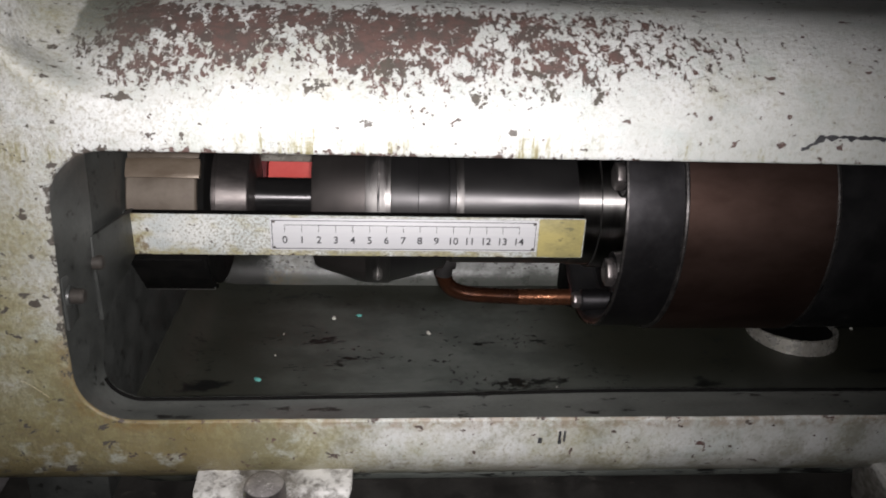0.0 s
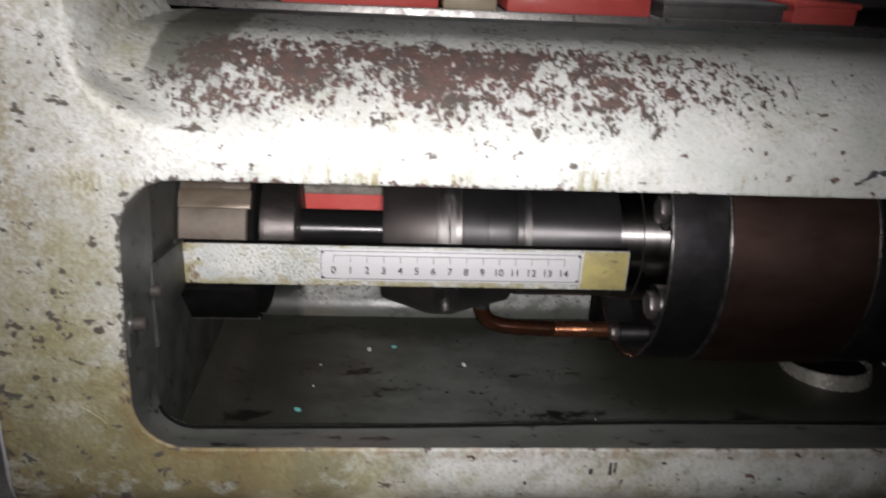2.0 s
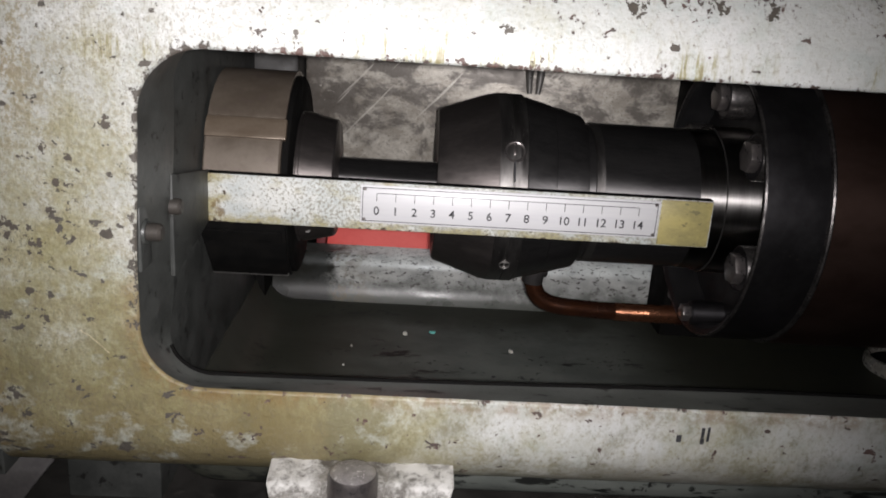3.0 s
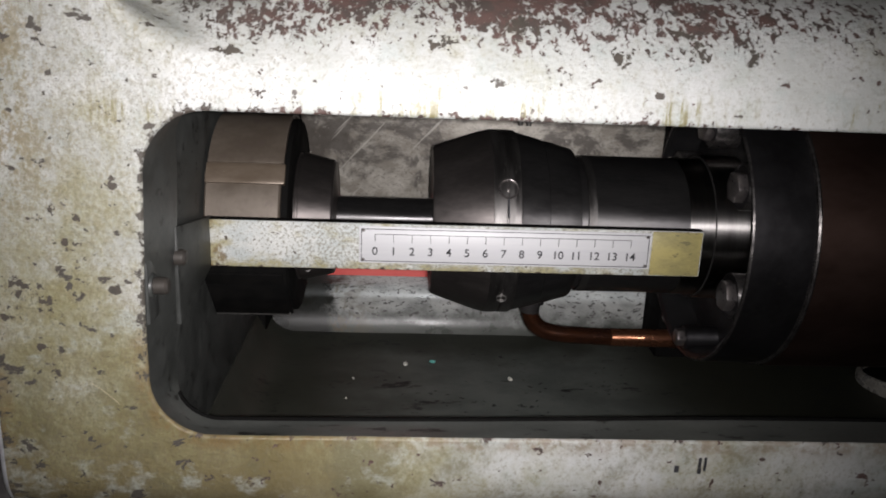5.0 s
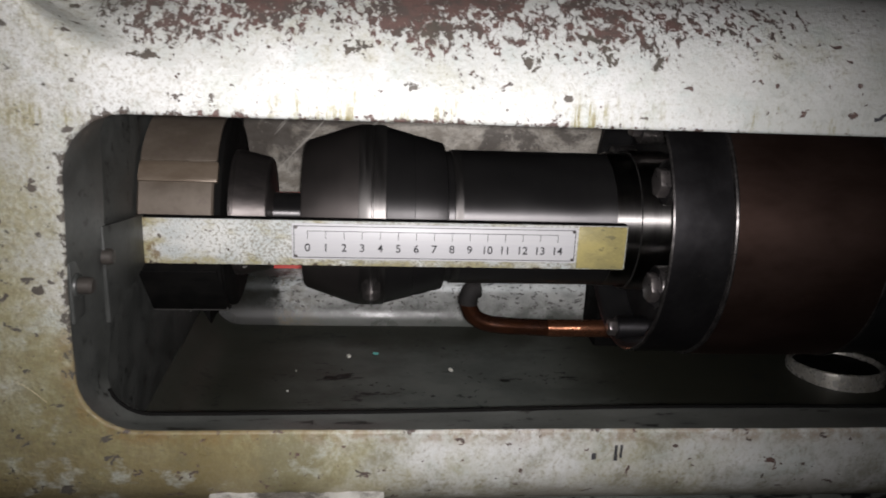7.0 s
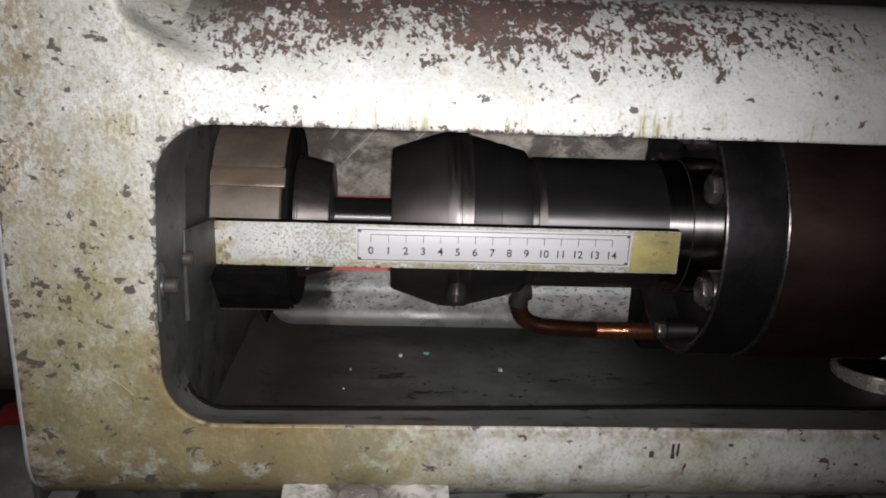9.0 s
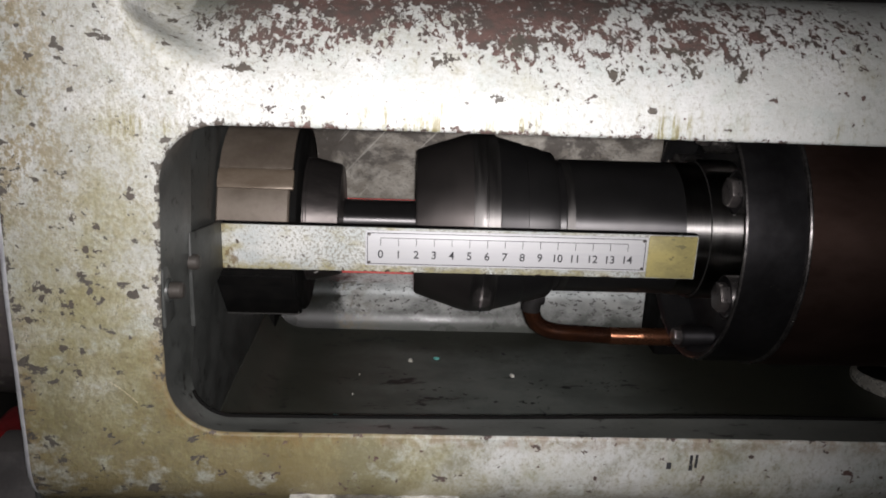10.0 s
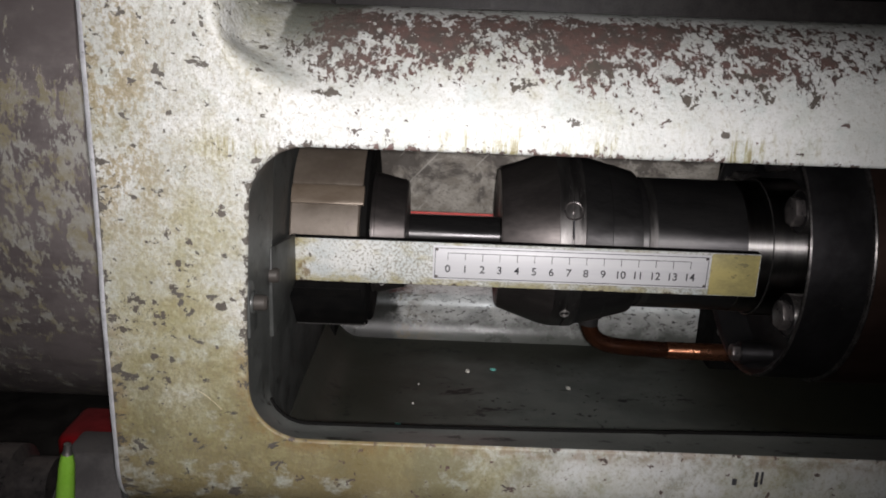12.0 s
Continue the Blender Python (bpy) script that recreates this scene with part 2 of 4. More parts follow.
def pan_paint():
    g = Net("oily_pan_paint")
    tone = g.noise(26, 6, 0.65, (0.7, 1, 1))
    base = g.mix(g.ramp(tone, 0.35, 0.65), (0.088, 0.098, 0.089), (0.140, 0.152, 0.138))
    base = g.mix(g.ramp(g.noise(300, 4, 0.6), 0.62, 0.72, 0.0, 0.5), base, (0.13, 0.14, 0.125))
    wet = g.math("ADD", g.noise(42, 7, 0.7, (0.45, 1.3, 1), 0.4, shift=(1, 2, 3)), g.ramp(g.axis(1), 0.62, 0.68, 0.035, 0.0))
    wet = g.ramp(wet, 0.60, 0.64)
    # shade towards the drain, the left end and the back, put into the colour
    floor_dark = g.math("ADD", g.axis(0), g.math("MULTIPLY_ADD", g.noise(9, 4, 0.6, shift=(4, 1, 1)), 0.10, -0.05))
    floor_dark = g.math("MULTIPLY", g.ramp(floor_dark, 0.02, 0.16), g.ramp(g.axis(1), 0.57, 0.66))
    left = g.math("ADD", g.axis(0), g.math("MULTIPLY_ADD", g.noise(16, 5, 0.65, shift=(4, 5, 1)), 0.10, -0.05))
    floor_dark = g.math("MAXIMUM", floor_dark, g.ramp(left, -0.02, -0.15, 0.0, 0.9))
    floor_dark = g.math("MAXIMUM", floor_dark, g.ramp(g.math("ADD", g.axis(1), g.math("MULTIPLY_ADD", g.noise(30, 5, 0.65, shift=(6, 5, 3)), 0.08, -0.04)), 0.71, 0.77, 0.0, 0.9))
    base = g.mix(g.math("MULTIPLY", floor_dark, 0.93), base, (0.020, 0.020, 0.012))
    patch = g.ramp(g.noise(20, 3, 0.5, shift=(2, 7, 1)), 0.46, 0.62, -0.05, 0.05)
    drops = g.ramp(g.math("ADD", g.noise(190, 5, 0.6, (0.9, 1, 1), shift=(8, 2, 3)), patch), 0.635, 0.655)
    smears = g.math("ADD", g.noise(120, 6, 0.7, (0.25, 1.4, 1), 0.3, shift=(5, 2, 3)), g.ramp(g.axis(1), 0.575, 0.64, 0.06, -0.06))
    drops = g.math("MAXIMUM", drops, g.ramp(smears, 0.63, 0.66))
    wet = g.math("MAXIMUM", wet, drops)
    g.bump(g.noise(240, 4, 0.6), 0.2, 0.0004)
    return g.done(g.mix(wet, base, (0.009, 0.010, 0.009)), g.ramp(wet, 0.0, 1.0, 0.55, 0.50))


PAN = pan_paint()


def scuffed_casting():
    """Bare grey casting, stained in brown and black blotches, scratched and dented."""
    g = Net("scuffed_grey_casting")
    blot, mid, fine = g.noise(19, 6, 0.66, (0.8, 1, 1.2), 0.4, shift=(4, 0, 2)), g.noise(95, 6, 0.7, (0.8, 1, 1.2)), g.noise(620, 4, 0.65)
    color = g.mix(g.ramp(mid, 0.34, 0.66), (0.34, 0.31, 0.265), (0.58, 0.55, 0.49))
    color = g.mix(g.ramp(g.math("ADD", blot, g.math("MULTIPLY_ADD", mid, 0.3, -0.15)), 0.45, 0.56, 0.0, 0.9), color, (0.105, 0.092, 0.08))
    color = g.mix(g.ramp(fine, 0.58, 0.66, 0.0, 0.6), color, (0.10, 0.09, 0.075))
    bright = g.math("MAXIMUM", g.ramp(g.streaks(150, 28, 18), 0.66, 0.70), g.ramp(g.streaks(170, -47, 22, shift=(2, 0, 1)), 0.69, 0.73))
    bright = g.math("MAXIMUM", bright, g.ramp(g.noise(210, 6, 0.7, shift=(1, 1, 4)), 0.64, 0.67))
    color = g.mix(g.math("MULTIPLY", bright, 0.55), color, (0.66, 0.63, 0.57))
    g.bump(g.math("ADD", mid, g.math("MULTIPLY", fine, 0.5)), 0.45, 0.0006)
    return g.done(color, g.ramp(mid, 0.3, 0.7, 0.30, 0.52), 0.25)


SCUFFED = scuffed_casting()


def ledge_paint():
    """Speckled grey enamel with rusty dirt at one end, darkening to its foot."""
    g = Net("speckled_grey_enamel")
    coarse, fine = g.noise(40, 5, 0.6), g.noise(700, 4, 0.6, shift=(3, 1, 2))
    color = g.mix(g.ramp(coarse, 0.36, 0.64), (0.40, 0.41, 0.40), (0.56, 0.57, 0.55))
    # shade along the rail's foot, put into the colour with a ragged edge
    foot_shade = g.math("ADD", g.axis(2), g.math("MULTIPLY_ADD", g.noise(70, 6, 0.7, (0.7, 1, 1), shift=(1, 5, 2)), 0.030, -0.015))
    color = g.mix(g.ramp(foot_shade, 1.025, 1.006, 0.0, 0.95), color, (0.060, 0.066, 0.056))
    rust = g.math("MULTIPLY", g.ramp(g.axis(0), -0.08, -0.15), g.ramp(g.noise(95, 6, 0.7, shift=(9, 5, 2)), 0.46, 0.58))
    color = g.mix(g.math("MULTIPLY", rust, 0.8), color, (0.13, 0.10, 0.055))
    color = g.mix(g.ramp(g.noise(330, 5, 0.6, (0.7, 1, 1), shift=(7, 5, 1)), 0.585, 0.605), color, (0.10, 0.095, 0.09))
    # near black towards the left end
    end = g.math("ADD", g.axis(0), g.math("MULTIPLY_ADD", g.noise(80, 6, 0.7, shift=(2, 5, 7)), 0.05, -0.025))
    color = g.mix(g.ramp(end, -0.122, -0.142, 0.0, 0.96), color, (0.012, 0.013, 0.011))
    g.bump(fine, 0.2, 0.0004)
    return g.done(color, g.ramp(coarse, 0.3, 0.7, 0.24, 0.42))


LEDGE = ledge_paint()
OLIVE = surface("yellowed_enamel", (0.44, 0.375, 0.15), (0.30, 0.265, 0.115), 0.45, 0, 75, (0.6, 1, 1), 0.5, 0.0006, specks=(0.20, 0.18, 0.09), speck_at=0.60)


def bar_paint():
    g = Net("mottled_pale_enamel")
    z = g.axis(2)
    pale = g.mix(g.ramp(g.noise(48, 5, 0.65, (0.7, 1, 1)), 0.36, 0.62), (0.54, 0.575, 0.56), (0.70, 0.71, 0.68))
    oil = g.math("ADD", g.noise(70, 6, 0.7, (0.7, 1, 1.2), shift=(3, 3, 3)), g.ramp(z, 1.1145, 1.123, 0.17, 0.0))
    oil = g.math("ADD", oil, g.ramp(g.axis(0), -0.187, -0.172, 0.16, 0.0))
    paint = g.mix(g.ramp(oil, 0.53, 0.74, 0.0, 0.85), pale, (0.36, 0.315, 0.14))
    rust = g.math("ADD", g.noise(150, 6, 0.7, shift=(6, 2, 3)), g.ramp(g.axis(0), -0.187, -0.170, 0.14, -0.05))
    paint = g.mix(g.ramp(rust, 0.58, 0.66, 0.0, 0.8), paint, (0.20, 0.135, 0.06))
    grain = g.noise(620, 4, 0.65)
    paint = g.mix(g.ramp(g.math("ADD", grain, g.ramp(g.axis(0), -0.165, -0.12, 0.0, 0.06)), 0.56, 0.62, 0.0, 0.75), paint, (0.26, 0.245, 0.19))
    paint = g.mix(g.ramp(g.math("ADD", g.noise(230, 5, 0.6), g.ramp(z, 1.1145, 1.1160, 0.10, 0.0)), 0.67, 0.69), paint, (0.10, 0.08, 0.06))
    g.bump(g.math("ADD", grain, g.noise(260, 4, 0.6, shift=(2, 1, 1))), 0.8, 0.0006)
    return g.done(paint, 0.40)


BAR = bar_paint()
PLATE = surface("brushed_aluminium", (0.72, 0.72, 0.73), (0.66, 0.66, 0.68), 0.5, 0.15, 90, (0.1, 1, 3))
INK = surface("black_ink", (0.03, 0.03, 0.035), (0.05, 0.05, 0.055), 0.5)
NUT = surface("oiled_brown_steel", (0.112, 0.090, 0.070), (0.150, 0.124, 0.099), 0.42, 0.3, 32, (1, 1, 1), 0.2, specks=(0.12, 0.095, 0.08), speck_at=0.62)
RIB = surface("rubbed_brown_steel", (0.138, 0.106, 0.077), (0.172, 0.137, 0.103), 0.38, 0.3, 60, (0.6, 1, 1), 0.3, specks=(0.42, 0.36, 0.28), speck_at=0.66)
DARK = turned(surface("dark_grey_blued_steel", (0.090, 0.081, 0.078), (0.128, 0.114, 0.109), 0.46, 0.85, 60, (0.3, 1, 1)), 0.6)
BLACK = turned(surface("black_oiled_steel", (0.084, 0.081, 0.083), (0.124, 0.120, 0.120), 0.40, 0.9, 70, (0.25, 1, 1), 0.05, uneven=0.7), 0.88)
BAND = turned(surface("scuffed_polished_steel", (0.125, 0.118, 0.115), (0.19, 0.182, 0.176), 0.44, 0.95, 70, (3.0, 0.4, 0.4), 0.1, specks=(0.30, 0.285, 0.275), speck_at=0.62), 0.5)
FLANGE = turned(surface("black_turned_steel", (0.052, 0.050, 0.053), (0.074, 0.071, 0.075), 0.40, 0.9, 26, uneven=0.6, specks=(0.12, 0.10, 0.088), speck_at=0.66), 0.4)
SHINE = turned(surface("bright_ground_steel", (0.26, 0.25, 0.243), (0.36, 0.345, 0.335), 0.42, 1.0, 80, (2, 0.3, 0.3), 0.04, uneven=0.3), 1.0)
# near black, for the flange's hollow and the rear casing
JET = surface("near_black_steel", (0.018, 0.018, 0.019), (0.028, 0.027, 0.028), 0.5, 0.6, 40)
RIM = surface("worn_bright_rim", (0.16, 0.15, 0.145), (0.035, 0.033, 0.033), 0.34, 0.85, 70)
BROWN = turned(surface("brown_burnt_steel", (0.102, 0.062, 0.050), (0.132, 0.084, 0.070), 0.44, 0.92, 26, (0.5, 1, 1), uneven=0.5), 0.3)
COPPER = surface("tarnished_copper", (0.115, 0.042, 0.019), (0.050, 0.022, 0.015), 0.22, 0.75, 60, (0.4, 1, 1), uneven=0.7)
WOUND = surface("wound_copper", (0.30, 0.130, 0.070), (0.17, 0.070, 0.038), 0.24, 0.85, 90, (0.4, 1, 1))
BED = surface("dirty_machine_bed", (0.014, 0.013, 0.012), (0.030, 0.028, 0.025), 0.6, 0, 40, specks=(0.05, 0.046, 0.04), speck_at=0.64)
# oily dirt on the bar; elsewhere the darkness of gaps, put into the colour
NEARBLACK = surface("near_black", (0.004, 0.004, 0.004), (0.007, 0.0065, 0.006), 0.8, 0, 90)
NEARBLACK.node_tree.nodes["Principled BSDF"].inputs["Specular IOR Level"].default_value = 0.08
HOSE = surface("black_rubber", (0.015, 0.014, 0.014), (0.028, 0.026, 0.025), 0.7)
HOSE.node_tree.nodes["Principled BSDF"].inputs["Specular IOR Level"].default_value = 0.2
STEEL = surface("bolt_steel", (0.38, 0.37, 0.35), (0.25, 0.24, 0.23), 0.35, 0.8, 150)
BOLTTOP = surface("scratched_lit_bolt_head", (0.34, 0.32, 0.31), (0.20, 0.185, 0.18), 0.42, 0.35, 160, specks=(0.6, 0.58, 0.56), speck_at=0.6)
DARKBOLT = surface("dark_bolt_steel", (0.12, 0.11, 0.11), (0.2, 0.18, 0.17), 0.35, 0.7, 150)
SILVER = surface("zinc_ring", (0.80, 0.78, 0.72), (0.50, 0.48, 0.42), 0.28, 0.6, 120, specks=(0.16, 0.15, 0.12), speck_at=0.62)


def lug_paint():
    g = Net("splashed_lug")
    tone = g.noise(120, 6, 0.7)
    body = g.mix(g.ramp(tone, 0.38, 0.62), (0.12, 0.11, 0.095), (0.30, 0.285, 0.26))
    splash = g.math("ADD", g.math("MULTIPLY_ADD", g.noise(90, 7, 0.75, shift=(1, 4, 2)), 0.7, 0.15), g.ramp(g.axis(2), 1.014, 1.033, -0.16, 0.13))
    splash = g.math("SUBTRACT", splash, g.math("MULTIPLY", g.ramp(g.math("ABSOLUTE", g.math("ADD", g.axis(0), 0.003)), 0.022, 0.010), 0.16))
    splash = g.ramp(g.math("ADD", splash, g.math("MULTIPLY_ADD", g.noise(420, 5, 0.7), 0.3, -0.15)), 0.49, 0.66)
    g.bump(g.math("ADD", tone, g.math("MULTIPLY", splash, 0.6)), 0.8, 0.0012)
    return g.done(g.mix(splash, body, (0.64, 0.63, 0.60)), g.ramp(splash, 0, 1, 0.5, 0.35))


LUG = lug_paint()
RED = surface("red_enamel", (0.78, 0.12, 0.105), (0.84, 0.15, 0.13), 0.45, 0, 30)


def flaking_paint():
    """Brown bare steel, glossy with oil, under old cream paint that comes off in flakes."""
    g = Net("flaking_brown_paint")
    z = g.axis(2)
    steel = g.mix(g.ramp(g.noise(30, 5, 0.6, (0.6, 1, 1)), 0.35, 0.65), (0.34, 0.295, 0.29), (0.50, 0.44, 0.43))
    flakes = g.math("ADD", g.math("MULTIPLY", g.noise(52, 6, 0.65, (1.4, 1, 0.7), 0.2), 0.55), g.math("MULTIPLY", g.noise(230, 5, 0.7, (1.3, 1, 0.6), shift=(3, 1, 2)), 0.45))
    flakes = g.math("ADD", flakes, g.math("SUBTRACT", g.ramp(z, 0.055, 0.015, -0.09, 0.0), g.ramp(z, -0.04, -0.17, 0.0, 0.055)))
    flakes = g.ramp(flakes, 0.488, 0.508)
    paint = g.mix(g.ramp(g.noise(45, 5, 0.7, shift=(5, 2, 2)), 0.4, 0.62), (0.58, 0.57, 0.52), (0.44, 0.39, 0.26))
    g.bump(g.math("ADD", flakes, g.math("MULTIPLY", g.noise(300, 4, 0.6), 0.4)), 0.4, 0.0006)
    return g.done(g.mix(flakes, steel, paint), g.ramp(flakes, 0, 1, 0.30, 0.48), g.ramp(flakes, 0, 1, 0.4, 0.0))


RUST = flaking_paint()
DARKRED = surface("dark_red_paint", (0.25, 0.009, 0.012), (0.16, 0.007, 0.009), 0.4, 0, 60)
SHADERED = surface("shaded_red_paint", (0.10, 0.010, 0.012), (0.15, 0.014, 0.016), 0.5, 0, 40)
GREY = surface("grey_plastic", (0.10, 0.094, 0.094), (0.15, 0.142, 0.138), 0.5, 0, 40)
CREAM = surface("cream_enamel", (0.6, 0.52, 0.36), (0.5, 0.43, 0.3), 0.5, 0, 40)
GREEN = surface("green_plastic", (0.25, 0.55, 0.05), (0.32, 0.62, 0.08), 0.35, 0, 40)
WALLS = surface("workshop_wall", (0.16, 0.16, 0.15), (0.22, 0.22, 0.21), 0.8, 0, 3)
CONCRETE = surface("oily_concrete", (0.10, 0.10, 0.095), (0.16, 0.155, 0.15), 0.7, 0, 4)
CHIPW = surface("white_plastic_chip", (0.75, 0.74, 0.68), (0.66, 0.65, 0.58), 0.4)
CHIPT = surface("teal_plastic_chip", (0.12, 0.42, 0.38), (0.16, 0.5, 0.45), 0.4)


# ---- mesh helpers ----
def mesh_of(name, bm, material, smooth=35):
    me = bpy.data.meshes.new(name)
    bmesh.ops.recalc_face_normals(bm, faces=bm.faces)
    if smooth:
        for f in bm.faces:
            f.smooth = True
        for e in bm.edges:
            if len(e.link_faces) == 2 and e.calc_face_angle(0) > radians(smooth):
                e.smooth = False
    bm.to_mesh(me)
    bm.free()
    me.materials.append(material)
    return me


def part(name, bm, material, parent=None, label="", at=None, smooth=35):
    ob = new(name, mesh_of(name, bm, material, smooth))
    if parent is not None:
        ob.parent = parent
    if at is not None:
        ob.matrix_basis = at
    return tagged(ob, label)


def thing(name, label, category, group="", kind="", at=None):
    ob = new(name)
    ob.empty_display_size = 0.01
    if at is not None:
        ob.matrix_basis = at
    return tagged(ob, label, category, group, kind)


def box(x0, x1, y0, y1, z0, z1, bevel=0.0, seg=2):
    bm = bmesh.new()
    bmesh.ops.create_cube(bm, size=1)
    for v in bm.verts:
        v.co = Vector(((x0 + x1) / 2 + v.co.x * (x1 - x0), (y0 + y1) / 2 + v.co.y * (y1 - y0), (z0 + z1) / 2 + v.co.z * (z1 - z0)))
    if bevel:
        bmesh.ops.bevel(bm, geom=bm.edges[:], offset=bevel, segments=seg, affect="EDGES", profile=0.5)
    return bm


def lathe(profile, seg=96, bm=None, turn=None):
    """Turned about the x axis; profile rows of (x, radius)."""
    bm = bm or bmesh.new()
    rings = []
    for x, r in profile:
        if r < 1e-6:
            rings.append([bm.verts.new((x, 0, 0))])
        else:
            rings.append([bm.verts.new((x, r * math.cos(2 * math.pi * k / seg), r * math.sin(2 * math.pi * k / seg))) for k in range(seg)])
    for a, b in zip(rings, rings[1:]):
        for k in range(seg):
            j = (k + 1) % seg
            quad = [a[k % len(a)], a[j % len(a)], b[j % len(b)], b[k % len(b)]]
            quad = list(dict.fromkeys(quad))
            if len(quad) > 2:
                bm.faces.new(quad)
    if turn is not None:
        bmesh.ops.transform(bm, matrix=turn, verts=bm.verts)
    return bm


def prism(points, x0, x1, bevel=0.0):
    """A polygon of (y, z) points drawn out along x."""
    bm = bmesh.new()
    a = [bm.verts.new((x0, y, z)) for y, z in points]
    b = [bm.verts.new((x1, y, z)) for y, z in points]
    bm.faces.new(a)
    bm.faces.new(b[::-1])
    for k in range(len(a)):
        j = (k + 1) % len(a)
        bm.faces.new((a[k], b[k], b[j], a[j]))
    if bevel:
        bmesh.ops.bevel(bm, geom=bm.edges[:], offset=bevel, segments=2, affect="EDGES", profile=0.5)
    return bm


def sweep(points, radius, seg=20, steps=8):
    """A round tube along a smooth line through the points, closed at both ends."""
    p = [Vector(q) for q in points]
    p = [2 * p[0] - p[1]] + p + [2 * p[-1] - p[-2]]
    line = []
    for k in range(1, len(p) - 2):
        for s in range(steps):
            t = s / steps
            line.append(0.5 * (2 * p[k] + (p[k + 1] - p[k - 1]) * t + (2 * p[k - 1] - 5 * p[k] + 4 * p[k + 1] - p[k + 2]) * t**2
                               + (3 * p[k] - p[k - 1] - 3 * p[k + 1] + p[k + 2]) * t**3))
    line.append(p[-2])
    bm, rings, side = bmesh.new(), [], None
    for k, q in enumerate(line):
        d = (line[min(k + 1, len(line) - 1)] - line[max(k - 1, 0)]).normalized()
        side = (side - d * side.dot(d)).normalized() if side else d.orthogonal().normalized()
        up = d.cross(side)
        rings.append([bm.verts.new(q + radius * (math.cos(2 * math.pi * s / seg) * side + math.sin(2 * math.pi * s / seg) * up)) for s in range(seg)])
    for a, b in zip(rings, rings[1:]):
        for s in range(seg):
            bm.faces.new((a[s], a[(s + 1) % seg], b[(s + 1) % seg], b[s]))
    bm.faces.new(rings[0])
    bm.faces.new(rings[-1][::-1])
    return bm


def hexagon(radius, x0, x1, chamfer=0.0012):
    bm = prism([(radius * math.cos(radians(60 * k)), radius * math.sin(radians(60 * k))) for k in range(6)], x0, x1, chamfer)
    return bm


# ---- the front casting: a post, a rounded upper beam and a lower rail round a long window ----
LEFT, RIGHT, LOW, HIGH, FRONT = -0.185, 0.50, 1.0685, 1.212, 0.495
AXIS_Y, AXIS_Z = 0.664, 1.127


def smooth_step(a, b, v):
    t = min(1, max(0, (v - a) / (b - a)))
    return t * t * (3 - 2 * t)


def lean(x, h):
    """The post widens a little towards its foot."""
    return x - 0.003 * smooth_step(1.195, 1.115, h) * smooth_step(-0.02, -0.16, x) * (1 - 0.6 * smooth_step(-0.20, -0.25, x))


def on_casting(x, h):
    """The casting's skin over x and the height h along it: flat post and rail, a beam that rolls back at the top, a rail that rolls under."""
    x = lean(x, h)
    rough = 0.0005 * noise.noise((x * 22, h * 22, 3)) + 0.0002 * noise.noise((x * 90, h * 90, 7))
    if h < 1.050:
        a = (1.050 - h) / 0.032
        if a <= math.pi / 2:
            return Vector((x, 0.527 - 0.032 * math.cos(a) + rough, 1.050 - 0.032 * math.sin(a)))
        return Vector((x, 0.527 + (1.050 - h - 0.0503), 1.018 + rough))
    post = Vector((x, FRONT + rough, h))
    if h <= 1.213:
        return post
    a = (h - 1.213) / 0.06
    if a <= math.pi / 2:
        beam = Vector((x, 0.567 - 0.072 * math.cos(a), 1.213 + 0.0575 * math.sin(a)))
    else:
        beam = Vector((x, 0.567 + h - 1.213 - 0.0942, 1.2705))
    beam.y += rough + 0.010 * math.exp(-((x + 0.172) / 0.014) ** 2) * smooth_step(1.232, 1.275, h)
    start = -0.196 + 0.020 * smooth_step(1.262, 1.222, h)
    return post.lerp(beam, smooth_step(start, start + 0.0055 + 0.034 * smooth_step(1.262, 1.230, h), x))


def window_loop(left, right, low, high, r, per_side=(220, 40), per_arc=48):
    """Points round a window with rounded corners, each with its partner on the outer edge of the casting."""
    OL, OR, OB, OT = -0.25, 0.60, 0.975, 1.37
    rows = []
    n, m = per_side
    for k in range(n):
        x = left + r + (right - left - 2 * r) * k / n
        rows.append(((x, low), (x, OB)))
    for cx, cz, a0, corner in ((right - r, low + r, -90, (OR, OB)), (right - r, high - r, 0, (OR, OT)), (left + r, high - r, 90, (OL, OT)), (left + r, low + r, 180, (OL, OB))):
        for k in range(per_arc):
            t = k / per_arc
            a = radians(a0 + 90 * t)
            px, pz = cx + r * math.cos(a), cz + r * math.sin(a)
            first = {-90: (cx, OB), 0: (OR, cz), 90: (cx, OT), 180: (OL, cz)}[a0]
            last = {-90: (OR, cz), 0: (cx, OT), 90: (OL, cz), 180: (cx, OB)}[a0]
            u = t * 2
            o = [first[i] + (corner[i] - first[i]) * u if u <= 1 else corner[i] + (last[i] - corner[i]) * (u - 1) for i in (0, 1)]
            rows.append(((px, pz), tuple(o)))
        count = {-90: m, 0: n, 90: m, 180: 0}[a0]
        for k in range(count):
            t = k / count
            if a0 == -90:
                z = low + r + (high - low - 2 * r) * t
                rows.append(((right, z), (OR, z)))
            elif a0 == 0:
                x = right - r + (left - right + 2 * r) * t
                rows.append(((x, high), (x, OT)))
            else:
                z = high - r + (low - high + 2 * r) * t
                rows.append(((left, z), (OL, z)))
    return rows


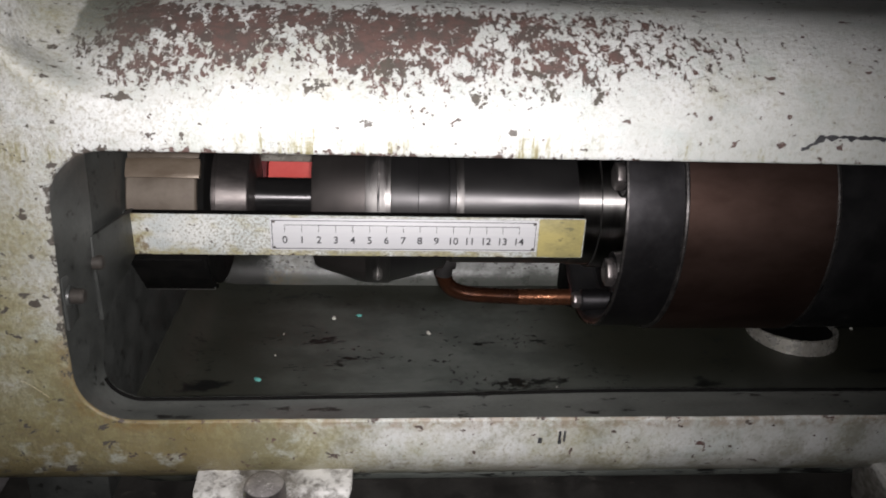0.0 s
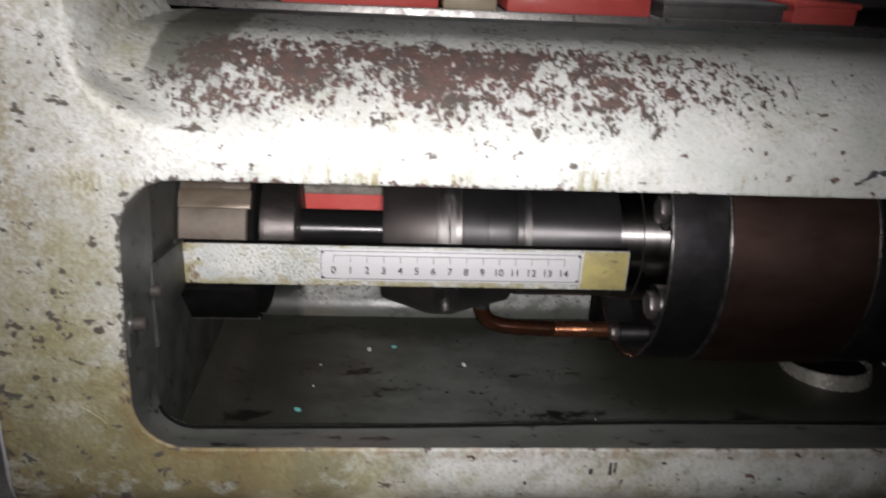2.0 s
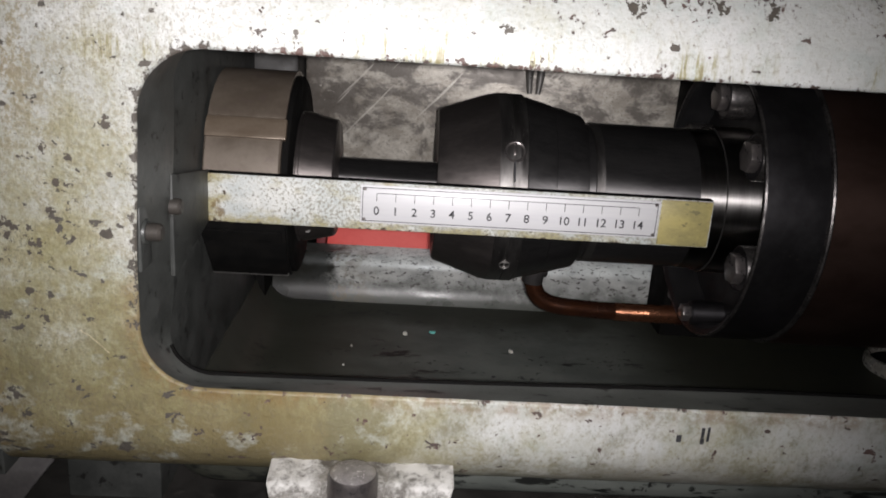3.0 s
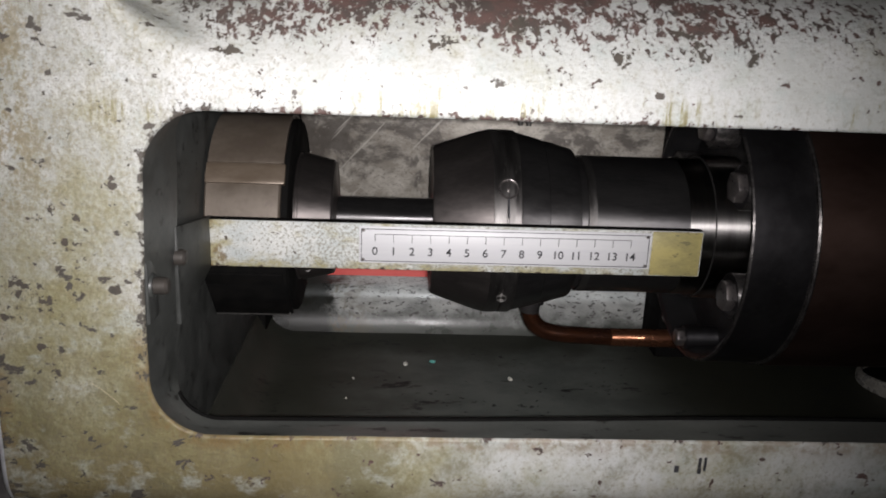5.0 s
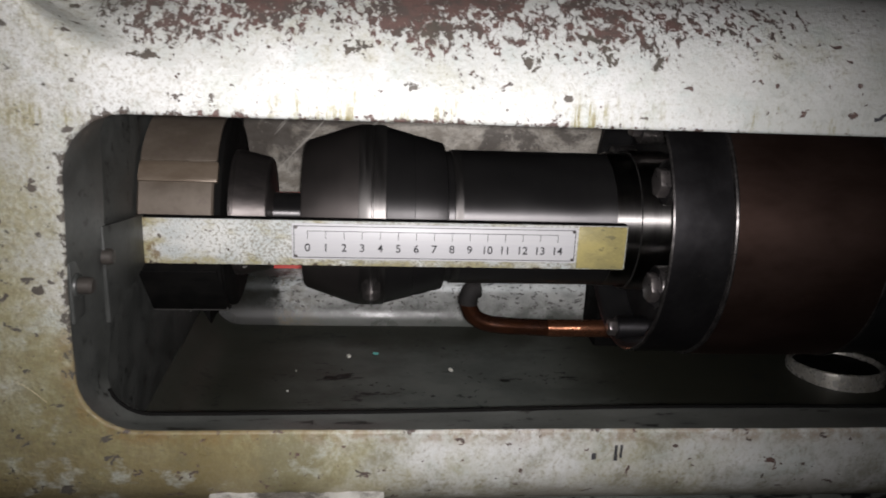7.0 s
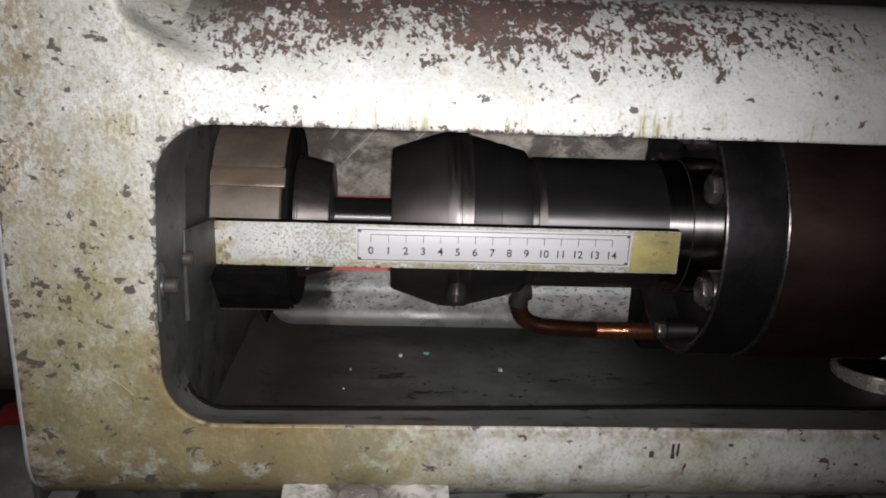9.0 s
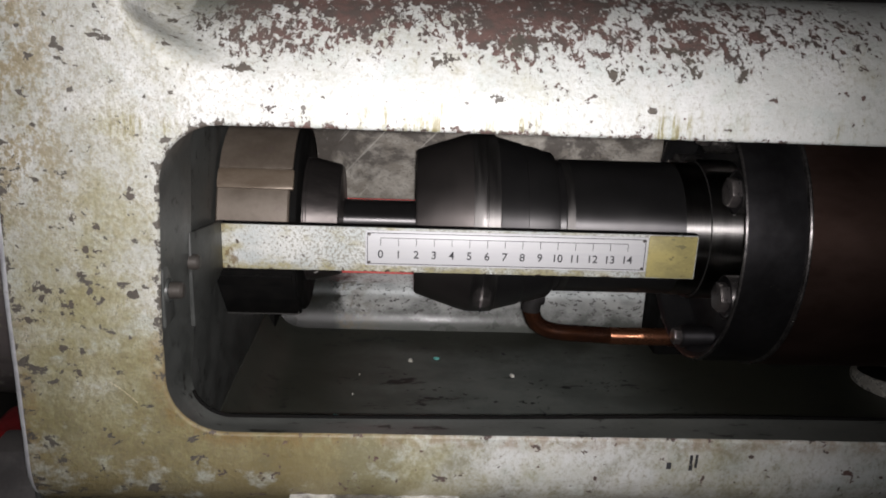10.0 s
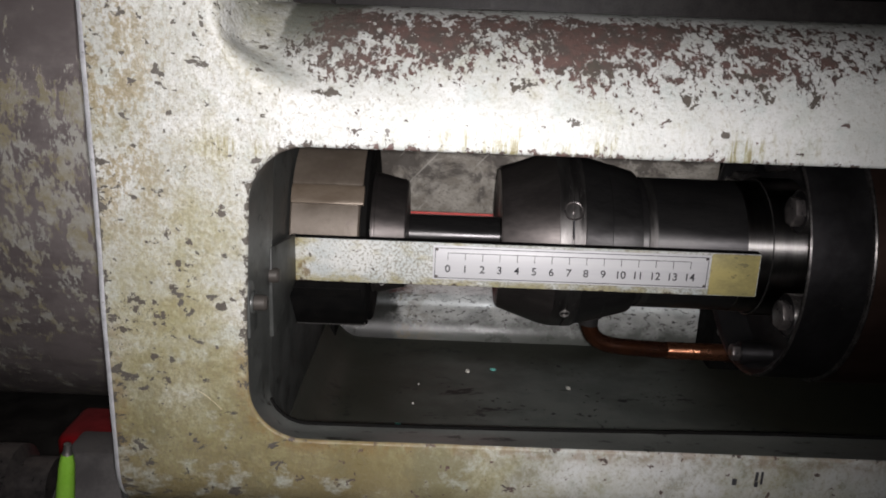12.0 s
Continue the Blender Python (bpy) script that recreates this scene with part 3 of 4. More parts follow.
def flake(name, x, h, half_w, half_h, inside, material, parent, label):
    """A thin ragged skin that follows the casting round (x, h)."""
    bm = bmesh.new()
    step = 0.00035
    seen = {}
    nx, nz = int(half_w / step), int(half_h / step)
    for i in range(-nx, nx):
        for k in range(-nz, nz):
            if not inside(i * step, k * step):
                continue
            ring = []
            for a, b in ((i, k), (i + 1, k), (i + 1, k + 1), (i, k + 1)):
                if (a, b) not in seen:
                    p = on_casting(x + a * step, h + b * step)
                    seen[a, b] = bm.verts.new(p - Vector((0, 0.00022, -0.0001 if h > 1.22 else 0)))
                ring.append(seen[a, b])
            bm.faces.new(ring)
    return part(name, bm, material, parent, label, smooth=60)


# middle x and height of the larger bare patches, with their width and height
BARE = ((-0.2345, 1.1369, 0.0138, 0.0077), (-0.2246, 1.1298, 0.0077, 0.0061), (-0.2153, 1.1566, 0.0096, 0.0032), (-0.2167, 1.1450, 0.0059, 0.0027), (-0.2112, 1.1334, 0.0049, 0.0043),
        (-0.1964, 1.1362, 0.0080, 0.0048), (-0.2293, 1.1102, 0.0079, 0.0028), (-0.2229, 1.0986, 0.0034, 0.0057), (-0.2425, 1.1232, 0.0113, 0.0028), (-0.1965, 1.1810, 0.0067, 0.0052),
        (-0.2271, 1.1658, 0.0048, 0.0043), (-0.2107, 1.1665, 0.0037, 0.0058), (-0.2200, 1.1703, 0.0037, 0.0053), (-0.0437, 1.2263, 0.0069, 0.0030), (-0.1240, 1.2188, 0.0034, 0.0034),
        (0.0380, 1.2422, 0.0069, 0.0093), (0.0587, 1.2402, 0.0043, 0.0072), (0.0203, 1.2237, 0.0041, 0.0026), (0.0056, 1.2389, 0.0077, 0.0078), (-0.0675, 1.2418, 0.0109, 0.0066),
        (-0.0331, 1.2513, 0.0152, 0.0110), (0.0322, 1.2499, 0.0186, 0.0040), (-0.1499, 1.2358, 0.0124, 0.0040))


def front_casting():
    frame_ob = thing("machine_frame", "chipped grey-white painted cast-iron machine frame round a long window", "machine frame", kind="structure")
    loop = window_loop(LEFT, RIGHT, LOW, HIGH, 0.0275)
    steps = 44
    bm = bmesh.new()
    worn = bm.verts.layers.float.new("worn")
    grid = []
    for a, b in loop:
        row = []
        far = math.dist(a, b)
        toward = Vector((a[0] - b[0], 0, a[1] - b[1])).normalized()
        for s in range(-1, steps + 1):
            t = max(0, s / steps) ** 1.6
            v = bm.verts.new(on_casting(a[0] + (b[0] - a[0]) * t, a[1] + (b[1] - a[1]) * t))
            if s < 1:
                v.co += toward * (0.0009 if s < 0 else 0.0004) + Vector((0, 0.0014 if s < 0 else 0.0003, 0))
            post = 0.8 * math.exp(-(v.co.x + 0.25) / 0.004) if v.co.x < -0.2 else 0
            v[worn] = max(math.exp(-far * t / 0.0035), post)
            row.append(v)
        grid.append(row)
    steps += 1
    for k in range(len(grid)):
        j = (k + 1) % len(grid)
        for s in range(steps):
            bm.faces.new((grid[k][s], grid[j][s], grid[j][s + 1], grid[k][s + 1]))
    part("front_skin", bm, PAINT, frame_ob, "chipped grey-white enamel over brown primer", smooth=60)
    # the sides of the window, which slope down towards the inside
    back = window_loop(-0.1825, RIGHT, 1.0640, 1.2135, 0.0215)
    rows = []

    def sunk(x, z):
        """The inner edge of the sill lies lower towards the post."""
        return z - (0.0026 * smooth_step(0.10, -0.15, x) + 0.0017 * smooth_step(-0.05, 0.12, x)) * smooth_step(1.10, 1.07, z)

    def inner(x, z):
        """How far in the sides of the window reach: less along the sill."""
        return 0.522 + 0.005 * smooth_step(-0.05, 0.12, x) + 0.012 * smooth_step(1.074, 1.10, z)
    for (a, _), (b, _) in zip(loop, back):
        p, q = Vector((lean(*a), FRONT, a[1])), Vector((lean(*b), inner(*b), sunk(*b)))
        p0 = on_casting(*a) + Vector((0, 0.0012, 0))
        wide = 0.055 + 0.03 * noise.noise((a[0] * 160, a[1] * 160, 2))
        rows.append((p0, p.lerp(q, wide) + Vector((0, 0.001, 0)), p.lerp(q, 0.5), q, q + Vector((0, 0.006, 0))))
    sill_bm, lip_bm, side_bm = bmesh.new(), bmesh.new(), bmesh.new()
    for k in range(len(rows)):
        j = (k + 1) % len(rows)
        for s in range(4):
            quad = (rows[k][s], rows[j][s], rows[j][s + 1], rows[k][s + 1])
            low = max(rows[k][0].z, rows[j][0].z) < 1.0720
            into = lip_bm if low and s == 0 else sill_bm if low else side_bm
            into.faces.new([into.verts.new(v) for v in quad])
    for one in (sill_bm, lip_bm, side_bm):
        bmesh.ops.remove_doubles(one, verts=one.verts, dist=0.00001)
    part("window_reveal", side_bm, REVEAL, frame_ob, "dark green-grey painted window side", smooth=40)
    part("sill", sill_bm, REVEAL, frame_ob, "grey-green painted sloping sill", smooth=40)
    part("worn_lip", lip_bm, LIP, frame_ob, "bright worn lip of the sill", smooth=40)
    # black strip put in for the dark gap along the sill's inner edge
    pts = [(lean(*b), inner(*b) + 0.0035, sunk(*b)) for b, _ in back]
    n = 220
    sill = pts[len(pts) - 36:] + pts[:n]
    part("sill_gap", sweep([(x, y, z) for x, y, z in sill[::3]], 0.0013, 10, 2), NEARBLACK, frame_ob, "thin black strip for the gap along the sill")
    def on_face(x, z):
        return on_casting(x, z) - Vector((0, 0.0002, 0))
    part("scratch", sweep([on_face(-0.2085, 1.0945), on_face(-0.2030, 1.0905), on_face(-0.1968, 1.0845)], 0.00012, 6, 5), CREAM, frame_ob, "thin pale scratch")
    for x, z, w, h in ((0.0475, 1.0555, 0.0022, 0.0035), (0.0580, 1.0588, 0.0014, 0.0050), (0.0606, 1.0580, 0.0012, 0.0070), (0.0582, 1.0545, 0.0018, 0.0030)):
        y = on_casting(x, z).y
        part("ink_mark", box(x - w / 2, x + w / 2, y - 0.0002, y + 0.0006, z - h / 2, z + h / 2), INK, frame_ob, "faded dark ink mark")
    # bright worn corner along the post's outer edge
    bm = bmesh.new()
    rows = []
    for k in range(60):
        h = 0.96 + (1.37 - 0.96) * k / 59
        p = on_casting(-0.25, h)
        w = 0.0006 * noise.noise((0, h * 40, 0))
        rows.append([bm.verts.new(p + Vector(o)) for o in ((0, 0, 0), (-0.0015 - w, 0.0005, 0), (-0.0031 - w, 0.0022, 0))])
    for a, b in zip(rows, rows[1:]):
        for s in range(2):
            bm.faces.new((a[s], a[s + 1], b[s + 1], b[s]))
    part("post_edge", bm, EDGE, frame_ob, "bare bright corner of the post")
    part("post_side", box(-0.2534, -0.2510, 0.500, 0.63, 1.020, 1.268, 0.0005), INNER, frame_ob, "dark painted outer side of the post")
    # ragged patches where the enamel has come off
    for x, h, w, tall in BARE:
        def inside(u, v):
            e = (u / w) ** 2 + (v / tall) ** 2
            return 2.6 * e + 1.5 * noise.noise((u * 420 + x * 90, v * 420, h * 70)) + 0.9 * noise.noise((u * 1300, v * 1300, x * 300)) < 0.36
        flake("bare_patch", x, h, w * 0.75, tall * 0.75, inside, PRIMER, frame_ob, "ragged bare patch of dark primer")

    def crack(u, v):
        c = 0.0011 - 0.0058 * smooth_step(-0.035, -0.046, u) + 0.0004 * noise.noise((u * 120, 3, 1))
        wide = 0.0009 + 0.0012 * noise.noise((u * 330, v * 500, 5)) + 0.0006 * math.exp(-((u + 0.037) / 0.004) ** 2)
        return u > -0.046 and abs(v - c) < wide
    flake("paint_crack", 0.1995, 1.2230, 0.050, 0.009, crack, INK, frame_ob, "long ragged crack in the paint")
    return frame_ob


frame_casting = front_casting()


def cavity():
    c = thing("machine_bay", "dark oily bay inside the machine casting", "machine bay", kind="structure")
    # pan floor with a cove up to the rear rail
    bm = bmesh.new()
    prof = [(0.5225, 1.056), (0.525, 1.01)] + [(0.535 - 0.01 * math.cos(radians(a)), 1.010 - 0.01 * math.sin(radians(a))) for a in (30, 60, 90)] + \
           [(0.60, 1.0), (0.66, 1.0), (0.72, 1.0), (0.786, 1.0)]
    n = 120
    rows = []
    for k in range(n + 1):
        x = -0.195 + 0.70 * k / n
        d = min(0.0249, max(0.0, -0.163 - x))
        up = 0.025 - math.sqrt(0.025**2 - d * d)
        rows.append([bm.verts.new((x, y, z + up + 0.0006 * noise.noise((x * 15, y * 15, 1)))) for y, z in prof])
    for a, b in zip(rows, rows[1:]):
        for s in range(len(prof) - 1):
            bm.faces.new((a[s], a[s + 1], b[s + 1], b[s]))
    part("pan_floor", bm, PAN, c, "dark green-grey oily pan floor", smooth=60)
    # rear rail, rounded towards the bay
    prof = [(0.7835, 0.995)] + [(0.820 - 0.036 * math.cos(radians(a)), 0.997 + 0.034 * math.sin(radians(a))) for a in range(5, 91, 8)] + [(0.84, 1.030), (0.84, 0.98), (0.79, 0.98)]
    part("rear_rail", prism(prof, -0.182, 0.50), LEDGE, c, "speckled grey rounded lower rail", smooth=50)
    part("rear_wall", box(-0.158, 0.50, 0.785, 0.815, 1.1110, 1.245, 0.003), SCUFFED, c, "scuffed grey rear casting wall")
    # the recess's darkness is put into the strut's and foot's colour
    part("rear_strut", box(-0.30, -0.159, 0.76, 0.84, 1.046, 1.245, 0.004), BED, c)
    part("rear_foot", box(-0.30, -0.183, 0.76, 0.84, 0.98, 1.0455, 0.002), NEARBLACK, c)
    part("side_wall", box(-0.235, -0.190, 0.524, 0.80, 0.99, 1.256, 0.002), END, c, "dark painted end wall")
    part("bay_roof", box(-0.235, 0.50, 0.585, 0.80, 1.245, 1.256, 0.002), INNER, c)
    part("far_end_wall", box(0.505, 0.53, 0.52, 0.84, 0.98, 1.27, 0.002), INNER, c)
    return c


cavity()


# ---- the turning shaft: coupling collar, sleeve and thin rod ----
def shaft():
    s = thing("screw_coupling", "dark steel shaft coupling with a clamp collar, turning and sliding", "shaft coupling")
    left = -0.0625
    prof = [(left + 0.001, 0.0), (left + 0.001, 0.036), (left, 0.0385), (left, 0.0450), (left + 0.0015, 0.0465), (left + 0.028, 0.0555)]
    part("collar", lathe(prof + [(left + 0.0335, 0.0567)], 128), DARK, s, "dark brown-grey steel clamp collar")
    band = [(left + 0.0335, 0.0567), (left + 0.034, 0.0570), (left + 0.0408, 0.0570), (left + 0.0411, 0.0563), (left + 0.0418, 0.0563), (left + 0.0421, 0.0570), (left + 0.0490, 0.0569), (left + 0.0495, 0.0562)]
    part("collar_band", lathe(band, 128), BAND, s, "polished steel band with a fine groove")
    ring = [(left + x, r) for x, r in ((0.0495, 0.0562), (0.0505, 0.0557), (0.0660, 0.0518), (0.0665, 0.0512), (0.0735, 0.0500), (0.0790, 0.0482), (0.0848, 0.0468), (0.0858, 0.0458), (0.0862, 0.0432))]
    part("collar_skirt", lathe(ring, 128), BLACK, s, "ringed black steel skirt")
    part("sleeve_neck", lathe([(left + 0.0862, 0.0432), (left + 0.0868, 0.0417), (left + 0.0902, 0.0417), (left + 0.0904, 0.0422)], 96), BLACK, s, "black turned neck")
    part("sleeve_band", lathe([(left + 0.0904, 0.0422), (left + 0.0907, 0.0427), (left + 0.0955, 0.0427)], 96), BAND, s, "bright turned band")
    part("sleeve", lathe([(left + 0.0955, 0.0427), (left + 0.19, 0.0427), (left + 0.26, 0.0427), (left + 0.26, 0.0)], 128), BLACK, s, "glossy black oiled sleeve")
    part("rod", lathe([(-0.20, 0.0), (-0.20, 0.0132), (left + 0.002, 0.0132)], 64), BLACK, s, "thin dark steel rod")
    # clamp screw in a round pocket, with a slit, and a second screw further round
    for deg, radius, material in ((33, 0.0058, DARKBOLT), (-38, 0.0032, STEEL)):
        turn = pose(left + 0.0415, 0, 0, -deg) @ pose(0, -0.0562, 0, 0, 0, 90)
        part("clamp_screw", lathe([(-0.001, 0.0), (-0.0002, radius * 0.30), (0.0004, radius * 0.35), (0.0004, radius * 0.78), (-0.0014, radius * 0.86), (-0.0017, radius * 0.96), (0.0, radius * 1.08)], 24, turn=turn), material, s)
    slit = box(-0.0004, 0.0004, -0.0574, -0.055, -0.017, -0.005)
    bmesh.ops.transform(slit, matrix=pose(left + 0.0415, 0, 0, -33), verts=slit.verts)
    part("slit", slit, INK, s)
    return s


coupling = shaft()


# ---- fixed steel parts round the shaft ----
def ring_block(x0, x1, r0, r1, a0, a1, bevel=0.0005):
    """A piece of a ring about the x axis, from a0 to a1 degrees above the side that faces the window."""
    n = max(4, int((a1 - a0) / 3))
    arc = [radians(a0 + (a1 - a0) * k / n) for k in range(n + 1)]
    return prism([(-r1 * math.cos(a), r1 * math.sin(a)) for a in arc] + [(-r0 * math.cos(a), r0 * math.sin(a)) for a in reversed(arc)], x0, x1, bevel)


def nut():
    t = thing("shaft_nut", "large oiled brown-grey round shaft nut with a raised rib", "nut", at=pose(0, AXIS_Y + 0.003, AXIS_Z))
    r = 0.0612
    part("nut_body", lathe([(-0.189, 0.030), (-0.189, r - 0.0012), (-0.1880, r), (-0.1487, r), (-0.1477, r - 0.0010), (-0.1475, 0.03)], 128), NUT, t)
    # the upper half stands a little proud and ends in a rib
    part("upper_shell", ring_block(-0.1885, -0.1466, r - 0.001, r + 0.0006, 41.5, 150), NUT, t)
    part("rib", ring_block(-0.1886, -0.1455, r - 0.002, r + 0.0016, 29.5, 40.5), RIB, t, "warm brown raised rib")
    # near-black sheets, added to darken the nut's lower half
    part("dark_sheet", prism([(-0.0625, -0.0195), (-0.0350, -0.0530), (-0.0335, -0.0520), (-0.0610, -0.0185)], -0.190, -0.1465, 0.0003), NEARBLACK, t, "near-black sheet added under the nut")
    part("dark_apron", ring_block(-0.1888, -0.1445, r - 0.001, r + 0.0012, -60, -9), NEARBLACK, t, "near-black sheet added round the nut's lower front")
    part("sheet_lip", prism([(-0.0356, -0.0518), (-0.0344, -0.0540), (-0.0320, -0.0530), (-0.0332, -0.0508)], -0.190, -0.146, 0.0003), STEEL, t, "bright worn lower edge")
    part("black_washer", lathe([(-0.1475, 0.03), (-0.1474, 0.0590), (-0.1440, 0.0590), (-0.1430, 0.0575), (-0.1430, 0.03)], 128), NEARBLACK, t, "near-black washer on the end face")
    part("neck", lathe([(-0.147, 0.031), (-0.140, 0.031)], 64), FLANGE, t)
    part("shaft_stub", lathe([(-0.235, 0.0), (-0.235, 0.045), (-0.188, 0.045)], 64), FLANGE, t)
    return t


def disc():
    t = thing("thrust_disc", "small tapered dark steel disc on the rod", "shaft disc", at=pose(0, AXIS_Y, AXIS_Z))
    part("disc_body", lathe([(-0.146, 0.014), (-0.146, 0.036), (-0.1440, 0.0375), (-0.1435, 0.0392), (-0.1426, 0.0392), (-0.1421, 0.0386), (-0.1409, 0.0386), (-0.1404, 0.0394), (-0.1222, 0.0352), (-0.1212, 0.0340), (-0.1205, 0.022), (-0.1200, 0.0136)], 96), DARK, t)
    part("set_screw", lathe([(0, 0), (0, 0.0018), (0.001, 0.002)], 12, turn=pose(-0.136, -0.028, -0.0255, 0, 0, 90)), STEEL, t)
    return t


def barrel():
    t = thing("barrel_head", "black and brown steel barrel with a bolted flange", "barrel", at=pose(0, AXIS_Y, AXIS_Z))
    part("gland_sleeve", lathe([(0.1030, 0.0420), (0.1028, 0.0431), (0.0885, 0.0431), (0.0880, 0.0427)], 128), SHINE, t, "bright ground gland sleeve")
    part("gland_lip", lathe([(0.1030, 0.0437), (0.1024, 0.0441), (0.1022, 0.0447), (0.1028, 0.0453)], 128), RIM, t, "bright lip of the gland")
    part("gland_wall", lathe([(0.1028, 0.0453), (0.1262, 0.0453)], 128), SHINE, t, "bright ground gland wall")
    # the flange is hollow round the gland, with the bolts on bosses in the hollow
    prof = [(0.1260, 0.0450), (0.1260, 0.0760), (0.1245, 0.0775), (0.1110, 0.0785), (0.1076, 0.0805), (0.1064, 0.0832)]
    part("flange", lathe(prof, 160), JET, t, "black turned steel flange")
    part("flange_rim", lathe([(0.1064, 0.0832), (0.1058, 0.0841), (0.1062, 0.0848), (0.1072, 0.0852)], 160), RIM, t, "worn bright rim")
    part("flange_wall", lathe([(0.1072, 0.0852), (0.12, 0.0852), (0.1408, 0.0851)], 160), FLANGE, t)
    part("flange_edge", lathe([(0.1408, 0.0851), (0.1414, 0.0866), (0.1424, 0.0871), (0.1432, 0.0868)], 160), RIM, t)
    part("casing", lathe([(0.1432, 0.0867), (0.16, 0.0870), (0.21, 0.0870), (0.2337, 0.0870)], 160), BROWN, t, "brown heat-stained steel casing")
    part("casing_edge", lathe([(0.2337, 0.0870), (0.2345, 0.0877), (0.2357, 0.0877), (0.2363, 0.0862)], 160), RIM, t)
    part("rear_casing", lathe([(0.2363, 0.0858), (0.503, 0.0858)], 128), JET, t, "black rear casing")
    # hexagon bolts in the flange
    for k in range(6):
        a = radians(35.5 + 60 * k)
        r = 0.0630
        c = pose(0.1112, -r * math.cos(a), r * math.sin(a))
        if k == 4:
            small = part("union_boss", lathe([(-0.0058, 0.0), (-0.0058, 0.0070), (-0.0050, 0.0078), (0.0148, 0.0078)], 28), FLANGE, t, at=pose(0.1112, -0.0735 * math.cos(a), 0.0735 * math.sin(a)))
            part("small_bolt", hexagon(0.0060, -0.0110, -0.0056, 0.0008), DARKBOLT, small, "small dull bolt")
            continue
        b = part("bolt", hexagon(0.0094, -0.0062, 0.0, 0.0009), DARKBOLT, t, at=c)
        part("boss", lathe([(-0.0006, 0.0085), (-0.0006, 0.0122), (-0.0012, 0.0125)], 36), FLANGE, b)
        part("boss_rim", lathe([(-0.0012, 0.0125), (-0.0014, 0.0129), (-0.0008, 0.0133), (0.0148, 0.0133)], 36), RIM, b, "worn edge of the boss")
    # the dark behind the barrel is put into the block's colour
    part("mount", box(0.118, 0.50, 0.078, 0.118, -0.1265, 0.084, 0.003), NEARBLACK, t, "black mounting block")
    return t


nut()
disc()
barrel()


def copper_pipe():
    t = thing("copper_pipe", "tarnished copper oil pipe screwed into the flange", "pipe")
    part("tube", sweep([(0.112, 0.6885, 1.0395), (0.075, 0.6885, 1.0395), (0.04, 0.689, 1.0405), (0.022, 0.690, 1.0425), (0.013, 0.691, 1.048), (0.0090, 0.692, 1.057)], 0.0060, 20, 8), COPPER, t)
    part("hose_end", sweep([(0.0090, 0.692, 1.0565), (0.0095, 0.692, 1.062), (0.012, 0.693, 1.0665), (0.0165, 0.694, 1.067)], 0.0067, 20, 6), HOSE, t, "black end piece of the pipe")
    ribs = [(0.0, 0.0059)]
    for k in range(22):
        ribs += [(0.0002 + 0.00105 * k, 0.0062), (0.0006 + 0.00105 * k, 0.0063), (0.00095 + 0.00105 * k, 0.0061)]
    part("ribbed_sleeve", lathe(ribs + [(0.024, 0.0063), (0.042, 0.0063)], 28, turn=pose(0.066, 0.6885, 1.0395)), WOUND, t, "finely wound copper sleeve")
    part("union", lathe([(0.0, 0.0), (0.0, 0.006), (0.0012, 0.0070), (0.006, 0.0070), (0.0066, 0.0062), (0.0076, 0.0062), (0.0082, 0.0068), (0.010, 0.0068)], 24, turn=pose(0.1075, 0.6885, 1.0395)), COPPER, t, "copper union")
    part("union_nut", hexagon(0.0072, 0.1170, 0.1240, 0.0008), DARKBOLT, t, at=pose(0, 0.6885, 1.0395))
    return t


copper_pipe()


def upper_union():
    t = thing("pipe_union", "small dark steel pipe union behind the flange", "pipe fitting")
    part("nipple", lathe([(0.0, 0.0), (0.0, 0.003), (0.006, 0.0035), (0.006, 0.006), (0.013, 0.006), (0.014, 0.004), (0.02, 0.004)], 20, turn=pose(0.112, 0.716, 1.045)), DARKBOLT, t)
    part("stem", lathe([(0, 0), (0, 0.0025), (0.012, 0.0025), (0.012, 0)], 14, turn=pose(0.115, 0.712, 1.046, 0, -90)), STEEL, t)


upper_union()


# ---- the scale ----
def numeral(text, parent, at, size):
    cu = bpy.data.curves.new("numeral", "FONT")
    cu.offset = 0.00006
    cu.body, cu.size, cu.extrude, cu.align_x, cu.align_y = text, size, 0.00012, "CENTER", "CENTER"
    tmp = bpy.data.objects.new("tmp", cu)
    scene.collection.objects.link(tmp)
    me = bpy.data.meshes.new_from_object(tmp.evaluated_get(bpy.context.evaluated_depsgraph_get()))
    bpy.data.objects.remove(tmp)
    me.materials.clear()
    me.materials.append(INK)
    ob = new("numeral", me)
    ob.parent, ob.matrix_basis = parent, at
    return ob


